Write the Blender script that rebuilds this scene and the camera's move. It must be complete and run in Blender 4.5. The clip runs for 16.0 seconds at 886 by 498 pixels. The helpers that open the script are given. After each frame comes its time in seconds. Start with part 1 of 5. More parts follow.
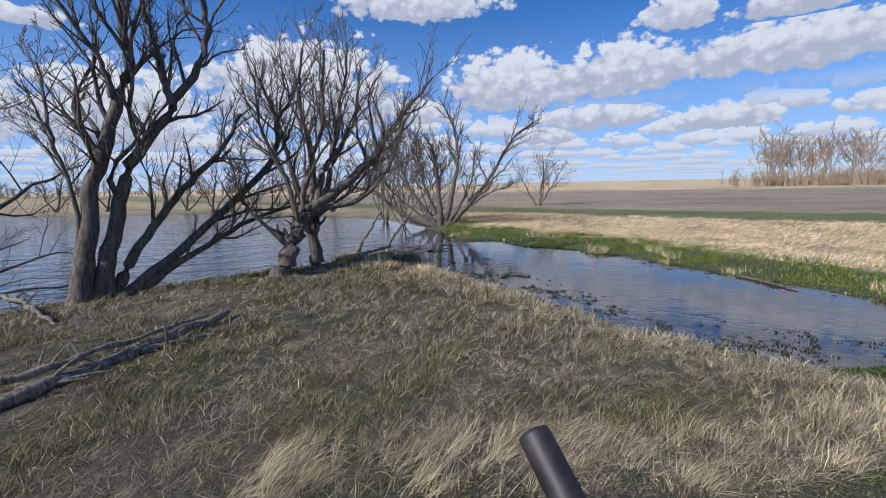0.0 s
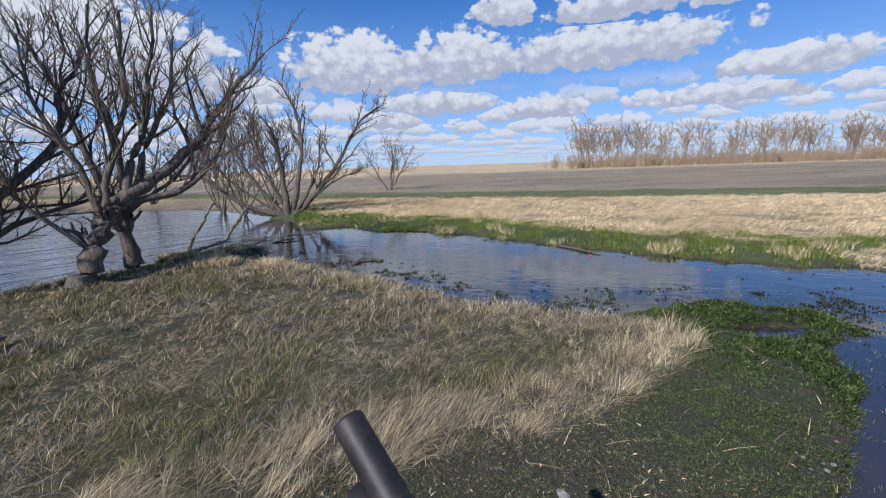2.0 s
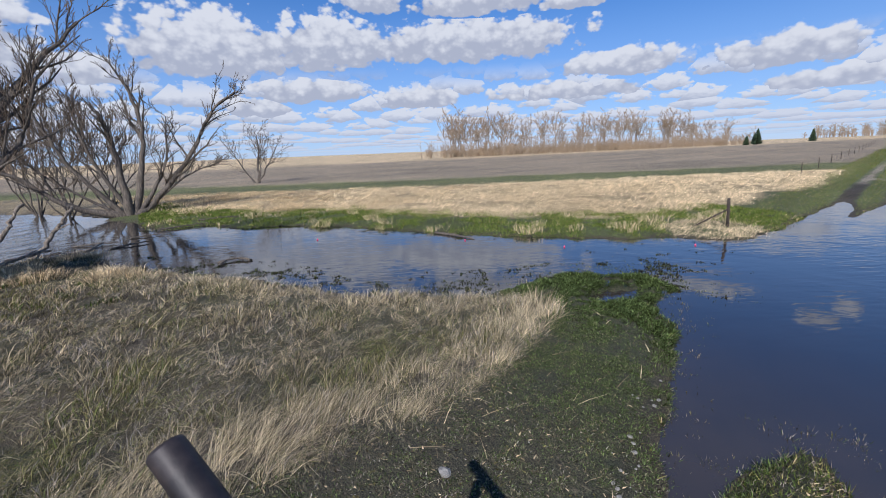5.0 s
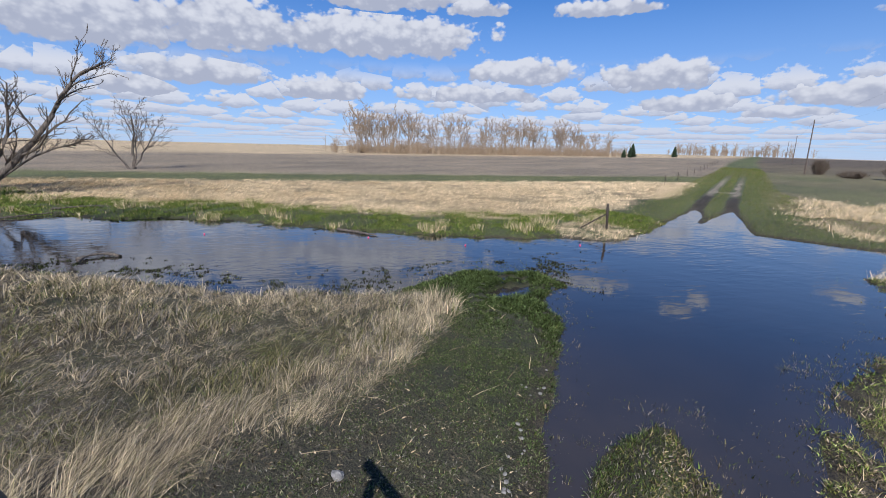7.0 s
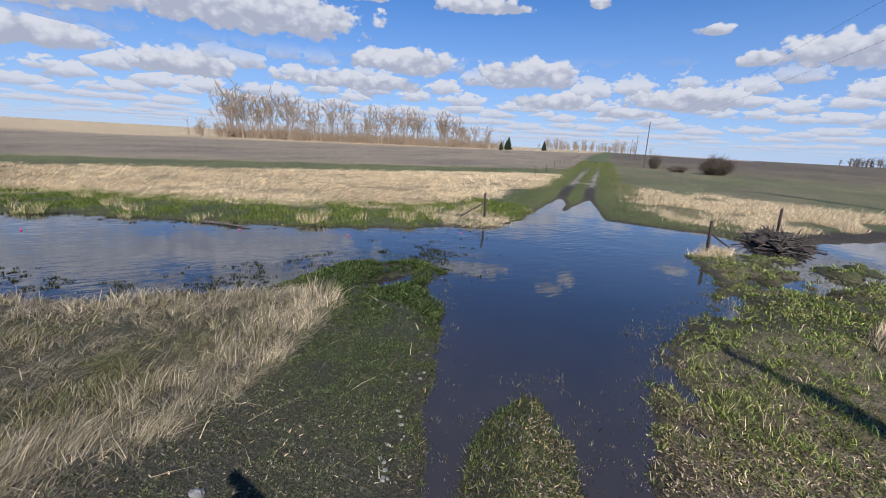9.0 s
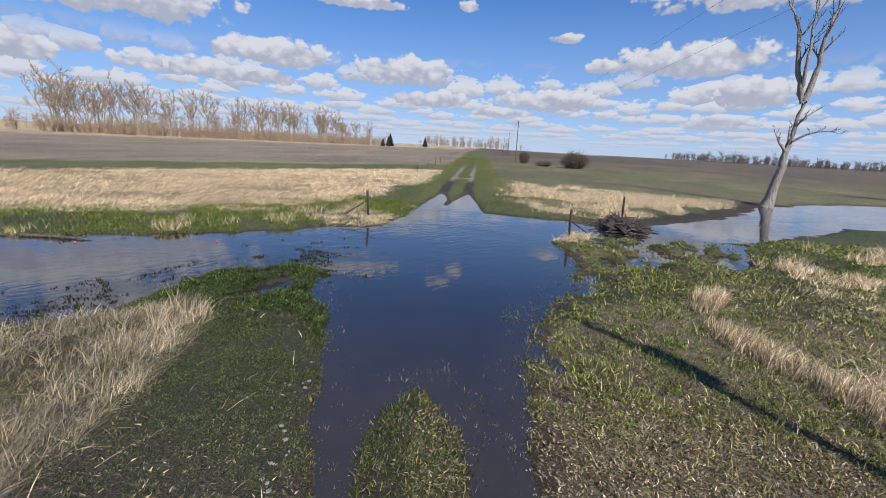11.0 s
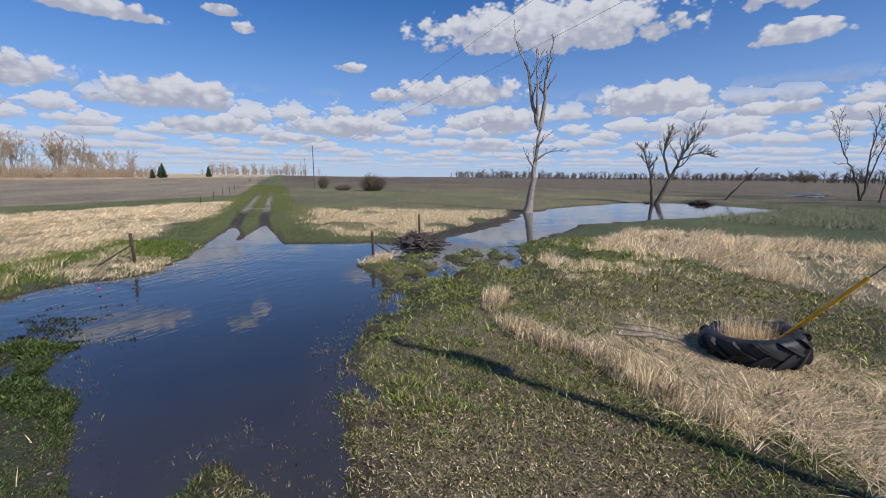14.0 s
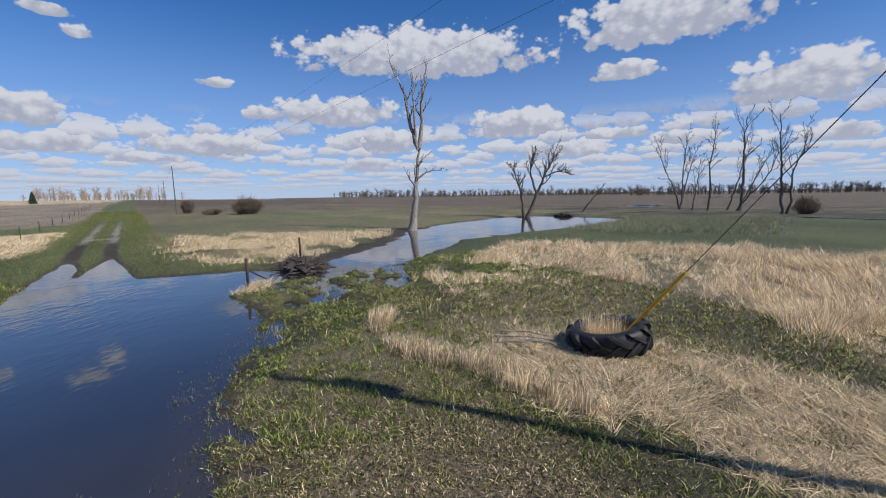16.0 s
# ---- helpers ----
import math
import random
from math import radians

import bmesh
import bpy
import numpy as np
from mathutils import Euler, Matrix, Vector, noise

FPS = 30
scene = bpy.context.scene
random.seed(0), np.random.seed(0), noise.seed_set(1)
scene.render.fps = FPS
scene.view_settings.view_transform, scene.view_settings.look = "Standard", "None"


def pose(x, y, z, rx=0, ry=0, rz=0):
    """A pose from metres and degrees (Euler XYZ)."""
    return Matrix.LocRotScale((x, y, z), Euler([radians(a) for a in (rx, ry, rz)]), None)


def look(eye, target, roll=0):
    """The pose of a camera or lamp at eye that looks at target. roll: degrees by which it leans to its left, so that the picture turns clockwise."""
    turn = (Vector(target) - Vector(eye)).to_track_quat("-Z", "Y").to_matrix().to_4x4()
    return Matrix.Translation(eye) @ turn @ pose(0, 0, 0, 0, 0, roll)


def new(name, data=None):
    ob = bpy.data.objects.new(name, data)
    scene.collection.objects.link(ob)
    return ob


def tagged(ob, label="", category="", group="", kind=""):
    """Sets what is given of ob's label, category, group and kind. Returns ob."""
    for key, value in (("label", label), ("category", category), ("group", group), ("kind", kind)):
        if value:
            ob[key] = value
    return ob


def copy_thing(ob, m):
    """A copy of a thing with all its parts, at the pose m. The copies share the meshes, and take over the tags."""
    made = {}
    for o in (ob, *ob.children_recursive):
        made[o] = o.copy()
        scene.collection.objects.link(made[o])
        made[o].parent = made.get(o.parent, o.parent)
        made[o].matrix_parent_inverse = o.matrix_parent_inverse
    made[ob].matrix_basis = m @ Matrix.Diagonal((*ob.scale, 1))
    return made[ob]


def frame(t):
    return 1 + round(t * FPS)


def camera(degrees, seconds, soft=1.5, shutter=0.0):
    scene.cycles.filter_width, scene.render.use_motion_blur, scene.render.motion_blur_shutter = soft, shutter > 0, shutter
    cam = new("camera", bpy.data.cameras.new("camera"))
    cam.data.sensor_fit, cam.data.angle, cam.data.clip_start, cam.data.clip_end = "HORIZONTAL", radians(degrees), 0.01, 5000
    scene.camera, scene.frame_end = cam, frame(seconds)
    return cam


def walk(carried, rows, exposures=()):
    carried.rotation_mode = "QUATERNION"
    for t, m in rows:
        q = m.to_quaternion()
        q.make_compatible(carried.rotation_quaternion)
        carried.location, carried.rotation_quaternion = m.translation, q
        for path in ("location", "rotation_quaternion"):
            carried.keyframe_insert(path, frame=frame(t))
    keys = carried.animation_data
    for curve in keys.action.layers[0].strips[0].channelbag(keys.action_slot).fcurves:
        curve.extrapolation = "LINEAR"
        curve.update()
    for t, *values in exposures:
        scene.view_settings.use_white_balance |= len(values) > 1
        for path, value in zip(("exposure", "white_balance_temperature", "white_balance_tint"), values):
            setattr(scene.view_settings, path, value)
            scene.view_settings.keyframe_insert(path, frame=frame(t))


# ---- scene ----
cam = camera(92.3, 16.0, 1.0)
PATH = [
    (0, (-1.528, 0.992, 3.524), (-1.569, 2.971, 3.237), -0.9),
    (0.5, (-1.477, 0.973, 3.532), (-1.32, 2.944, 3.226), -0.9),
    (1, (-1.417, 0.993, 3.536), (-1.063, 2.935, 3.211), -1.5),
    (1.5, (-1.363, 0.98, 3.536), (-0.859, 2.885, 3.191), -1.8),
    (2, (-1.351, 0.97, 3.529), (-0.738, 2.838, 3.159), -1.7),
    (2.5, (-1.326, 0.963, 3.518), (-0.611, 2.789, 3.127), -1.8),
    (3, (-1.283, 0.958, 3.516), (-0.458, 2.734, 3.111), -2.0),
    (3.5, (-1.255, 0.953, 3.514), (-0.37, 2.698, 3.098), -2.4),
    (4, (-1.236, 0.956, 3.512), (-0.279, 2.66, 3.086), -3.0),
    (6.5, (-1.131, 0.928, 3.501), (0.2, 2.356, 3.064), 0.7),
    (7, (-1.107, 0.908, 3.497), (0.32, 2.236, 3.05), 1.2),
    (7.5, (-1.064, 0.891, 3.483), (0.451, 2.114, 3.025), 1.4),
    (8, (-1.035, 0.858, 3.474), (0.546, 1.989, 3.004), 2.0),
    (8.5, (-1.004, 0.827, 3.473), (0.634, 1.871, 2.995), 2.6),
    (9, (-0.962, 0.794, 3.482), (0.76, 1.693, 3.006), 3.0),
    (11.3, (-0.91, 0.659, 3.522), (1.005, 1.006, 3.063), 2.6),
    (11.5, (-0.898, 0.65, 3.526), (1.026, 0.952, 3.072), 2.3),
    (12, (-0.88, 0.625, 3.532), (1.062, 0.803, 3.091), 2.0),
    (12.5, (-0.843, 0.576, 3.539), (1.113, 0.606, 3.121), 1.6),
    (13, (-0.837, 0.546, 3.546), (1.12, 0.428, 3.149), 1.2),
    (13.5, (-0.8, 0.489, 3.557), (1.143, 0.191, 3.189), 0.7),
    (14, (-0.787, 0.435, 3.569), (1.133, -0.014, 3.235), 0.3),
    (14.5, (-0.796, 0.389, 3.572), (1.086, -0.217, 3.27), 0.2),
    (15, (-0.812, 0.36, 3.578), (1.039, -0.346, 3.305), -0.0),
    (15.5, (-0.811, 0.336, 3.582), (0.996, -0.483, 3.324), -0.7),
    (16, (-0.814, 0.296, 3.584), (0.933, -0.644, 3.334), -1.0),
]
EXPOSURE = [(0, -0.22, 5650, 13), (7, -0.24, 5750, 14), (9, -0.26, 5800, 14), (11.5, -0.27, 5950, 14), (13.5, -0.37, 5900, 14), (16, -0.40, 5900, 14)]
walk(cam, [(t, look(eye, target, roll)) for t, eye, target, roll in PATH], EXPOSURE)

# ---- light ----
SUN_AZ, SUN_EL = math.atan2(-0.60, -0.80), radians(38.5)  # towards the sun, from +x
sun_dir = Vector((math.cos(SUN_AZ) * math.cos(SUN_EL), math.sin(SUN_AZ) * math.cos(SUN_EL), math.sin(SUN_EL)))
sun = new("sun", bpy.data.lights.new("sun", "SUN"))
sun.data.energy, sun.data.angle, sun.data.color = 6.0, radians(0.6), (1.0, 0.92, 0.80)
sun.matrix_world = look(sun_dir * 60, (0, 0, 0))

# cumulus clouds over the plain: bearing, height above the horizon, half width, half height, in degrees
# north's last two lie above the view, added to pale the creek's reflection
CLOUDS_NORTH = [(93.8, 21.4, 10, 2.4), (82, 12.2, 9, 4.2), (68, 13, 8, 4), (51, 13.2, 13, 3.2), (72, 8, 8, 1.8), (58.5, 7, 5.5, 1.7),
    (63, 18, 4, 2.4), (50, 17.5, 9.5, 2.2), (108, 11.5, 12, 6.5), (127.5, 8, 9, 5.5), (133, 16, 3, 1.2), (78, 6.2, 4, 1.6), (94, 9.4, 4, 2), (75, 27, 12, 3), (100, 30, 12, 4)]
CLOUDS_EAST = [(33, 9.4, 8, 1.8), (18.6, 8.7, 6.8, 2.1), (40, 7, 10, 1.4), (25, 16, 5.5, 1.1), (0, 6, 7, 1.6), (-1.8, 13, 2, 0.7), (39.6, 16.5, 4, 1.2),
    (14.5, 5.8, 6, 1.3), (5, 4.6, 4, 0.8), (-15, 10.4, 8.5, 2.2), (-18.5, 4, 4.5, 1), (-6, 10, 2.2, 0.9), (10.8, 16.2, 1.6, 0.7), (12.7, 17.8, 1.9, 0.8)]
CLOUDS_SOUTH = [(-26, 17, 16, 3.4), (-55, 19, 10.5, 4.2), (-51, 14, 3.7, 1.5), (-38.5, 8.6, 7.5, 2.2), (-49.5, 7.1, 3.9, 0.9), (-21, 7, 5, 2),
    (-44, 5.4, 5.2, 1.4), (-67.8, 10.8, 6.3, 3), (-56.5, 6.1, 2.6, 1), (-70.6, 5.4, 3.4, 1.1), (-90, 14, 12, 4), (-115, 9, 10, 3), (-140, 20, 12, 4)]

world = bpy.data.worlds.new("world")
scene.world = world
world.use_nodes = True


class Nodes:
    """Short calls for a node tree."""

    def __init__(self, tree):
        self.tree = tree
        tree.nodes.clear()

    def add(self, kind, **settings):
        node = self.tree.nodes.new(kind)
        for key, value in settings.items():
            setattr(node, key, value)
        return node

    def put(self, socket, value):
        if isinstance(value, bpy.types.NodeSocket):
            self.tree.links.new(value, socket)
        elif value is not None:
            socket.default_value = value

    def math(self, op, a, b=None, c=None, clamp=False):
        node = self.add("ShaderNodeMath", operation=op, use_clamp=clamp)
        for k, v in enumerate((a, b, c)):
            self.put(node.inputs[k], v)
        return node.outputs[0]

    def vec(self, op, a, b=None, c=None):
        node = self.add("ShaderNodeVectorMath", operation=op)
        for k, v in enumerate((a, b, c)):
            self.put(node.inputs[k], v)
        return node.outputs["Value"] if op in ("DOT_PRODUCT", "LENGTH") else node.outputs[0]

    def mix(self, f, a, b, kind="RGBA", blend="MIX"):
        node = self.add("ShaderNodeMix", data_type=kind, blend_type=blend) if kind == "RGBA" else self.add("ShaderNodeMix", data_type=kind)
        ins = [s for s in node.inputs if s.enabled]
        for socket, v in zip(ins, (f, a, b)):
            self.put(socket, v)
        return [s for s in node.outputs if s.enabled][0]

    def noise(self, vector, scale, detail=4.0, rough=0.55, distort=0.0):
        node = self.add("ShaderNodeTexNoise")
        self.put(node.inputs["Vector"], vector)
        for key, v in (("Scale", scale), ("Detail", detail), ("Roughness", rough), ("Distortion", distort)):
            node.inputs[key].default_value = v
        return node.outputs["Fac"]

    def ramp(self, f, low, high, a=0.0, b=1.0, smooth=True):
        node = self.add("ShaderNodeMapRange", interpolation_type="SMOOTHSTEP" if smooth else "LINEAR")
        for k, v in enumerate((f, low, high, a, b)):
            self.put(node.inputs[k], v)
        return node.outputs[0]


def sky():
    n = Nodes(world.node_tree)
    tex = n.add("ShaderNodeTexSky", sky_type="NISHITA", sun_disc=False, sun_elevation=SUN_EL, sun_rotation=math.pi / 2 - SUN_AZ,
                altitude=600.0, air_density=1.0, dust_density=0.0, ozone_density=4.0)
    way = n.add("ShaderNodeTexCoord").outputs["Generated"]
    sep = n.add("ShaderNodeSeparateXYZ")
    n.put(sep.inputs[0], way)
    x, y, z = sep.outputs
    az = n.math("MULTIPLY", n.math("ARCTAN2", y, x), 180 / math.pi)
    el = n.math("MULTIPLY", n.math("ARCSINE", z), 180 / math.pi)
    at = n.add("ShaderNodeCombineXYZ")
    n.put(at.inputs[0], az), n.put(at.inputs[1], el)
    place = at.outputs[0]
    best, rise = 40.0, 0.0
    for a, e, w, h in CLOUDS_NORTH + CLOUDS_EAST + CLOUDS_SOUTH:
        q = n.vec("MULTIPLY_ADD", place, (1 / w, 1 / h, 0), (-a / w, -e / h, 0))
        d = n.vec("DOT_PRODUCT", q, q)
        s = n.add("ShaderNodeSeparateXYZ")
        n.put(s.inputs[0], q)
        rise = n.mix(n.math("LESS_THAN", d, best), rise, s.outputs[1], "FLOAT")
        best = n.math("MINIMUM", d, best)
    grain = n.vec("MULTIPLY", place, (0.20, 0.27, 0))
    puff = n.noise(grain, 1.3, 7.0, 0.54, 0.1)
    fine = n.noise(grain, 3.2, 4.0, 0.5)
    billow = n.add("ShaderNodeTexVoronoi", voronoi_dimensions="2D", feature="SMOOTH_F1", normalize=False)
    billow.inputs["Scale"].default_value, billow.inputs["Smoothness"].default_value, billow.inputs["Detail"].default_value = 2.6, 0.35, 2.0
    n.put(billow.inputs["Vector"], grain)
    body = n.math("SUBTRACT", 1.16, n.math("SQRT", best))
    body = n.math("MULTIPLY_ADD", n.math("SUBTRACT", puff, 0.5), 1.65, body)
    body = n.math("MULTIPLY_ADD", n.math("SUBTRACT", 0.5, billow.outputs["Distance"]), 0.5, body)
    body = n.math("SUBTRACT", body, n.ramp(rise, -0.35, -1.0, 0.0, 0.6))
    mask = n.ramp(body, 0.0, 0.24)
    # rows of flat clouds low over the horizon
    low = n.math("MAXIMUM", el, 0.35)
    rows = n.add("ShaderNodeCombineXYZ")
    n.put(rows.inputs[0], n.math("MULTIPLY", az, 0.26)), n.put(rows.inputs[1], n.math("MULTIPLY", n.math("LOGARITHM", low, 2.0), 2.2))
    lumps = n.noise(rows.outputs[0], 3.4, 6.0, 0.55)
    cells = n.add("ShaderNodeTexVoronoi", voronoi_dimensions="2D", feature="F1")
    cells.inputs["Scale"].default_value, cells.inputs["Randomness"].default_value = 1.0, 0.85
    n.put(cells.inputs["Vector"], rows.outputs[0])
    tone, spot = n.add("ShaderNodeSeparateColor"), n.add("ShaderNodeSeparateXYZ")
    n.put(tone.inputs[0], cells.outputs["Color"]), n.put(spot.inputs[0], n.vec("SUBTRACT", rows.outputs[0], cells.outputs["Position"]))
    lift = n.math("MULTIPLY", spot.outputs[1], 2.2)
    heap = n.math("SUBTRACT", n.math("MULTIPLY_ADD", tone.outputs[0], 0.45, 0.46), cells.outputs["Distance"])
    heap = n.math("MULTIPLY_ADD", n.math("SUBTRACT", lumps, 0.5), 1.5, heap)
    heap = n.math("SUBTRACT", heap, n.ramp(lift, -0.2, -0.9, 0.0, 0.4))
    near = n.math("MULTIPLY", n.ramp(el, 0.3, 1.8), n.ramp(el, 11.0, 7.5))
    strip_mask = n.math("MULTIPLY", n.ramp(heap, 0.0, 0.22), n.math("MULTIPLY", near, 0.95))
    only_strip = n.math("GREATER_THAN", strip_mask, n.math("ADD", mask, 0.02))
    mask = n.math("MAXIMUM", mask, strip_mask)
    lit = n.math("ADD", rise, n.math("MULTIPLY", n.math("SUBTRACT", fine, 0.5), 1.6))
    lit = n.ramp(n.math("MULTIPLY_ADD", n.math("SUBTRACT", 0.5, billow.outputs["Distance"]), 1.1, lit), -0.75, 0.55)
    low_lit = n.ramp(n.math("MULTIPLY_ADD", n.math("SUBTRACT", lumps, 0.5), 1.6, lift), -0.7, 0.5)
    lit = n.mix(only_strip, lit, low_lit, "FLOAT")
    cloud = n.mix(lit, (0.63, 0.655, 0.73, 1), (1.04, 1.03, 1.01, 1))
    haze = n.mix(n.ramp(el, 0.0, 7.0, 0.6, 0.0), cloud, (0.78, 0.82, 0.92, 1))
    back, white, both = n.add("ShaderNodeBackground"), n.add("ShaderNodeBackground"), n.add("ShaderNodeMixShader")
    deep = n.add("ShaderNodeHueSaturation")
    deep.inputs["Saturation"].default_value, deep.inputs["Hue"].default_value = 1.4, 0.507
    n.put(deep.inputs["Color"], tex.outputs[0])
    n.put(back.inputs[0], n.mix(n.ramp(el, 0.0, 24.0, 0.72, 0.12), deep.outputs[0], (3.9, 5.4, 8.2, 1))), n.put(white.inputs[0], haze)
    back.inputs[1].default_value, white.inputs[1].default_value = 0.115, 0.82
    n.put(both.inputs[0], mask), n.put(both.inputs[1], back.outputs[0]), n.put(both.inputs[2], white.outputs[0])
    n.put(n.add("ShaderNodeOutputWorld").inputs[0], both.outputs[0])


sky()

# ---- materials ----


def surface(name, build):
    """A node material. build(n) returns base colour, roughness, bump height (or None), bump strength and metallic."""
    m = bpy.data.materials.new(name)
    m.use_nodes = True
    n = Nodes(m.node_tree)
    colour, rough, height, strength, metal = build(n)
    b = n.add("ShaderNodeBsdfPrincipled")
    n.put(b.inputs["Base Color"], colour), n.put(b.inputs["Roughness"], rough), n.put(b.inputs["Metallic"], metal)
    if height is not None:
        bump = n.add("ShaderNodeBump")
        bump.inputs["Strength"].default_value = 1.0
        bump.inputs["Distance"].default_value = strength
        n.put(bump.inputs["Height"], height)
        n.put(b.inputs["Normal"], bump.outputs[0])
    n.put(n.add("ShaderNodeOutputMaterial").inputs[0], b.outputs[0])
    return m


def where(n):
    return n.add("ShaderNodeNewGeometry").outputs["Position"]


def tint(n):
    return n.add("ShaderNodeVertexColor", layer_name="tint").outputs[0]


def ground_look(n):
    p = where(n)
    big, small = n.noise(p, 0.35, 5.0), n.noise(p, 9.0, 6.0, 0.65)
    litter = n.noise(n.vec("MULTIPLY", p, (30, 9, 30)), 1.0, 3.0)
    grit = n.noise(p, 55.0, 4.0, 0.7)
    c = n.mix(n.math("MULTIPLY", n.ramp(small, 0.35, 0.75), 0.55), tint(n), (0.07, 0.055, 0.035, 1))
    c = n.mix(1.0, c, n.mix(n.ramp(grit, 0.40, 0.60), (0.32, 0.32, 0.32, 1), (1.75, 1.7, 1.6, 1)), blend="MULTIPLY")
    c = n.mix(n.math("MULTIPLY", n.ramp(litter, 0.55, 0.75), 0.35), c, (0.42, 0.35, 0.23, 1))
    rows = n.noise(n.vec("MULTIPLY", p, (0.035, 0.10, 0)), 1.0, 6.0, 0.65)
    c = n.mix(1.0, c, n.mix(n.ramp(rows, 0.3, 0.7), (0.72, 0.74, 0.74, 1), (1.22, 1.2, 1.16, 1)), blend="MULTIPLY")
    c = n.mix(1.0, c, n.mix(big, (0.75, 0.75, 0.75, 1), (1.25, 1.22, 1.15, 1)), blend="MULTIPLY")
    return c, 0.95, n.math("ADD", n.math("ADD", small, n.math("MULTIPLY", grit, 0.4)), n.math("MULTIPLY", litter, 0.5)), 0.06, 0.0


def water_look(n):
    p = where(n)
    across, ahead = n.vec("DOT_PRODUCT", p, (0.8, 0.6, 0)), n.vec("DOT_PRODUCT", p, (-0.6, 0.8, 0))
    run = n.add("ShaderNodeCombineXYZ")
    n.put(run.inputs[0], n.math("MULTIPLY", across, 0.45)), n.put(run.inputs[1], ahead)
    waves = n.noise(run.outputs[0], 0.85, 4.0, 0.6, 0.4)
    down = n.add("ShaderNodeCombineXYZ")
    n.put(down.inputs[0], n.math("MULTIPLY", n.vec("DOT_PRODUCT", p, (0.85, -0.52, 0)), 0.9)), n.put(down.inputs[1], n.math("MULTIPLY", n.vec("DOT_PRODUCT", p, (0.52, 0.85, 0)), 2.6))
    ripple = n.noise(down.outputs[0], 1.5, 2.5, 0.5, 0.6)
    calm = n.noise(p, 1.1, 2.0, 0.5)
    wind = n.add("ShaderNodeAttribute", attribute_name="wind").outputs["Fac"]
    swell = n.add("ShaderNodeAttribute", attribute_name="swell").outputs["Fac"]
    mud = n.add("ShaderNodeAttribute", attribute_name="shallow").outputs["Fac"]
    gust = n.ramp(n.noise(n.vec("MULTIPLY", p, (0.5, 0.35, 1)), 0.7, 3.0), 0.35, 0.65, 0.25, 1.3)
    height = n.math("MULTIPLY", waves, n.math("MULTIPLY", swell, 0.17))
    height = n.math("ADD", height, n.math("MULTIPLY", ripple, n.math("MULTIPLY", wind, n.math("MULTIPLY", gust, 0.03))))
    height = n.math("ADD", height, n.math("MULTIPLY", calm, 0.003))
    murk = n.mix(n.noise(p, 0.8, 4.0), (0.022, 0.021, 0.021, 1), (0.036, 0.032, 0.029, 1))
    c = n.mix(n.math("MULTIPLY", mud, n.ramp(n.noise(p, 1.7, 4.0), 0.3, 0.65, 0.7, 1.0)), murk, (0.052, 0.042, 0.033, 1))
    return c, 0.04, height, 1.0, 0.0


def bark_look(dark, pale):
    def build(n):
        p = n.add("ShaderNodeTexCoord").outputs["Object"]
        ridge = n.noise(n.vec("MULTIPLY", p, (14, 14, 2.2)), 1.0, 6.0, 0.65)
        patch = n.noise(p, 1.3, 4.0)
        c = n.mix(n.ramp(ridge, 0.35, 0.7), dark, pale)
        return n.mix(n.math("MULTIPLY", patch, 0.35), c, (0.19, 0.165, 0.135, 1)), 0.9, ridge, 0.03, 0.0
    return build


def plain_look(a, b, scale=6.0, rough=0.8, bump=0.004, metal=0.0):
    def build(n):
        p = n.add("ShaderNodeTexCoord").outputs["Object"]
        f, g = n.noise(p, scale, 6.0, 0.6), n.noise(p, scale * 7, 4.0)
        c = n.mix(n.ramp(n.math("ADD", n.math("MULTIPLY", f, 0.7), n.math("MULTIPLY", g, 0.3)), 0.3, 0.7), a, b)
        return c, rough, n.math("ADD", f, g), bump, metal
    return build


def blade_material(name, through_light=0.15):
    m = bpy.data.materials.new(name)
    m.use_nodes = True
    n = Nodes(m.node_tree)
    island = n.add("ShaderNodeNewGeometry").outputs["Random Per Island"]
    c = n.mix(1.0, tint(n), n.mix(island, (0.25, 0.24, 0.23, 1), (1.75, 1.74, 1.71, 1)), blend="MULTIPLY")
    d, t, mixer = n.add("ShaderNodeBsdfDiffuse"), n.add("ShaderNodeBsdfTranslucent"), n.add("ShaderNodeMixShader")
    n.put(d.inputs[0], c), n.put(t.inputs[0], c)
    mixer.inputs[0].default_value = through_light
    n.put(mixer.inputs[1], d.outputs[0]), n.put(mixer.inputs[2], t.outputs[0])
    n.put(n.add("ShaderNodeOutputMaterial").inputs[0], mixer.outputs[0])
    return m


M_GROUND = surface("ground", ground_look)
M_WATER = surface("water", water_look)
next(k for k in M_WATER.node_tree.nodes if k.type == "BSDF_PRINCIPLED").inputs["IOR"].default_value = 1.78
M_BLADE = blade_material("blade")
M_BARK = surface("bark", bark_look((0.034, 0.027, 0.021, 1), (0.19, 0.155, 0.12, 1)))
M_TWIG = surface("twig", plain_look((0.09, 0.065, 0.045, 1), (0.19, 0.145, 0.10, 1), 3.0, 0.85))
M_DEAD = surface("dead_wood", bark_look((0.17, 0.145, 0.12, 1), (0.46, 0.42, 0.37, 1)))
M_PALE = surface("weathered_log", bark_look((0.07, 0.056, 0.044, 1), (0.34, 0.28, 0.215, 1)))
M_BLEACHED = surface("bleached_wood", bark_look((0.30, 0.25, 0.19, 1), (0.62, 0.54, 0.43, 1)))
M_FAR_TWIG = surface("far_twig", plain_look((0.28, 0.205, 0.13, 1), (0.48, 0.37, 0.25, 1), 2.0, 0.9))
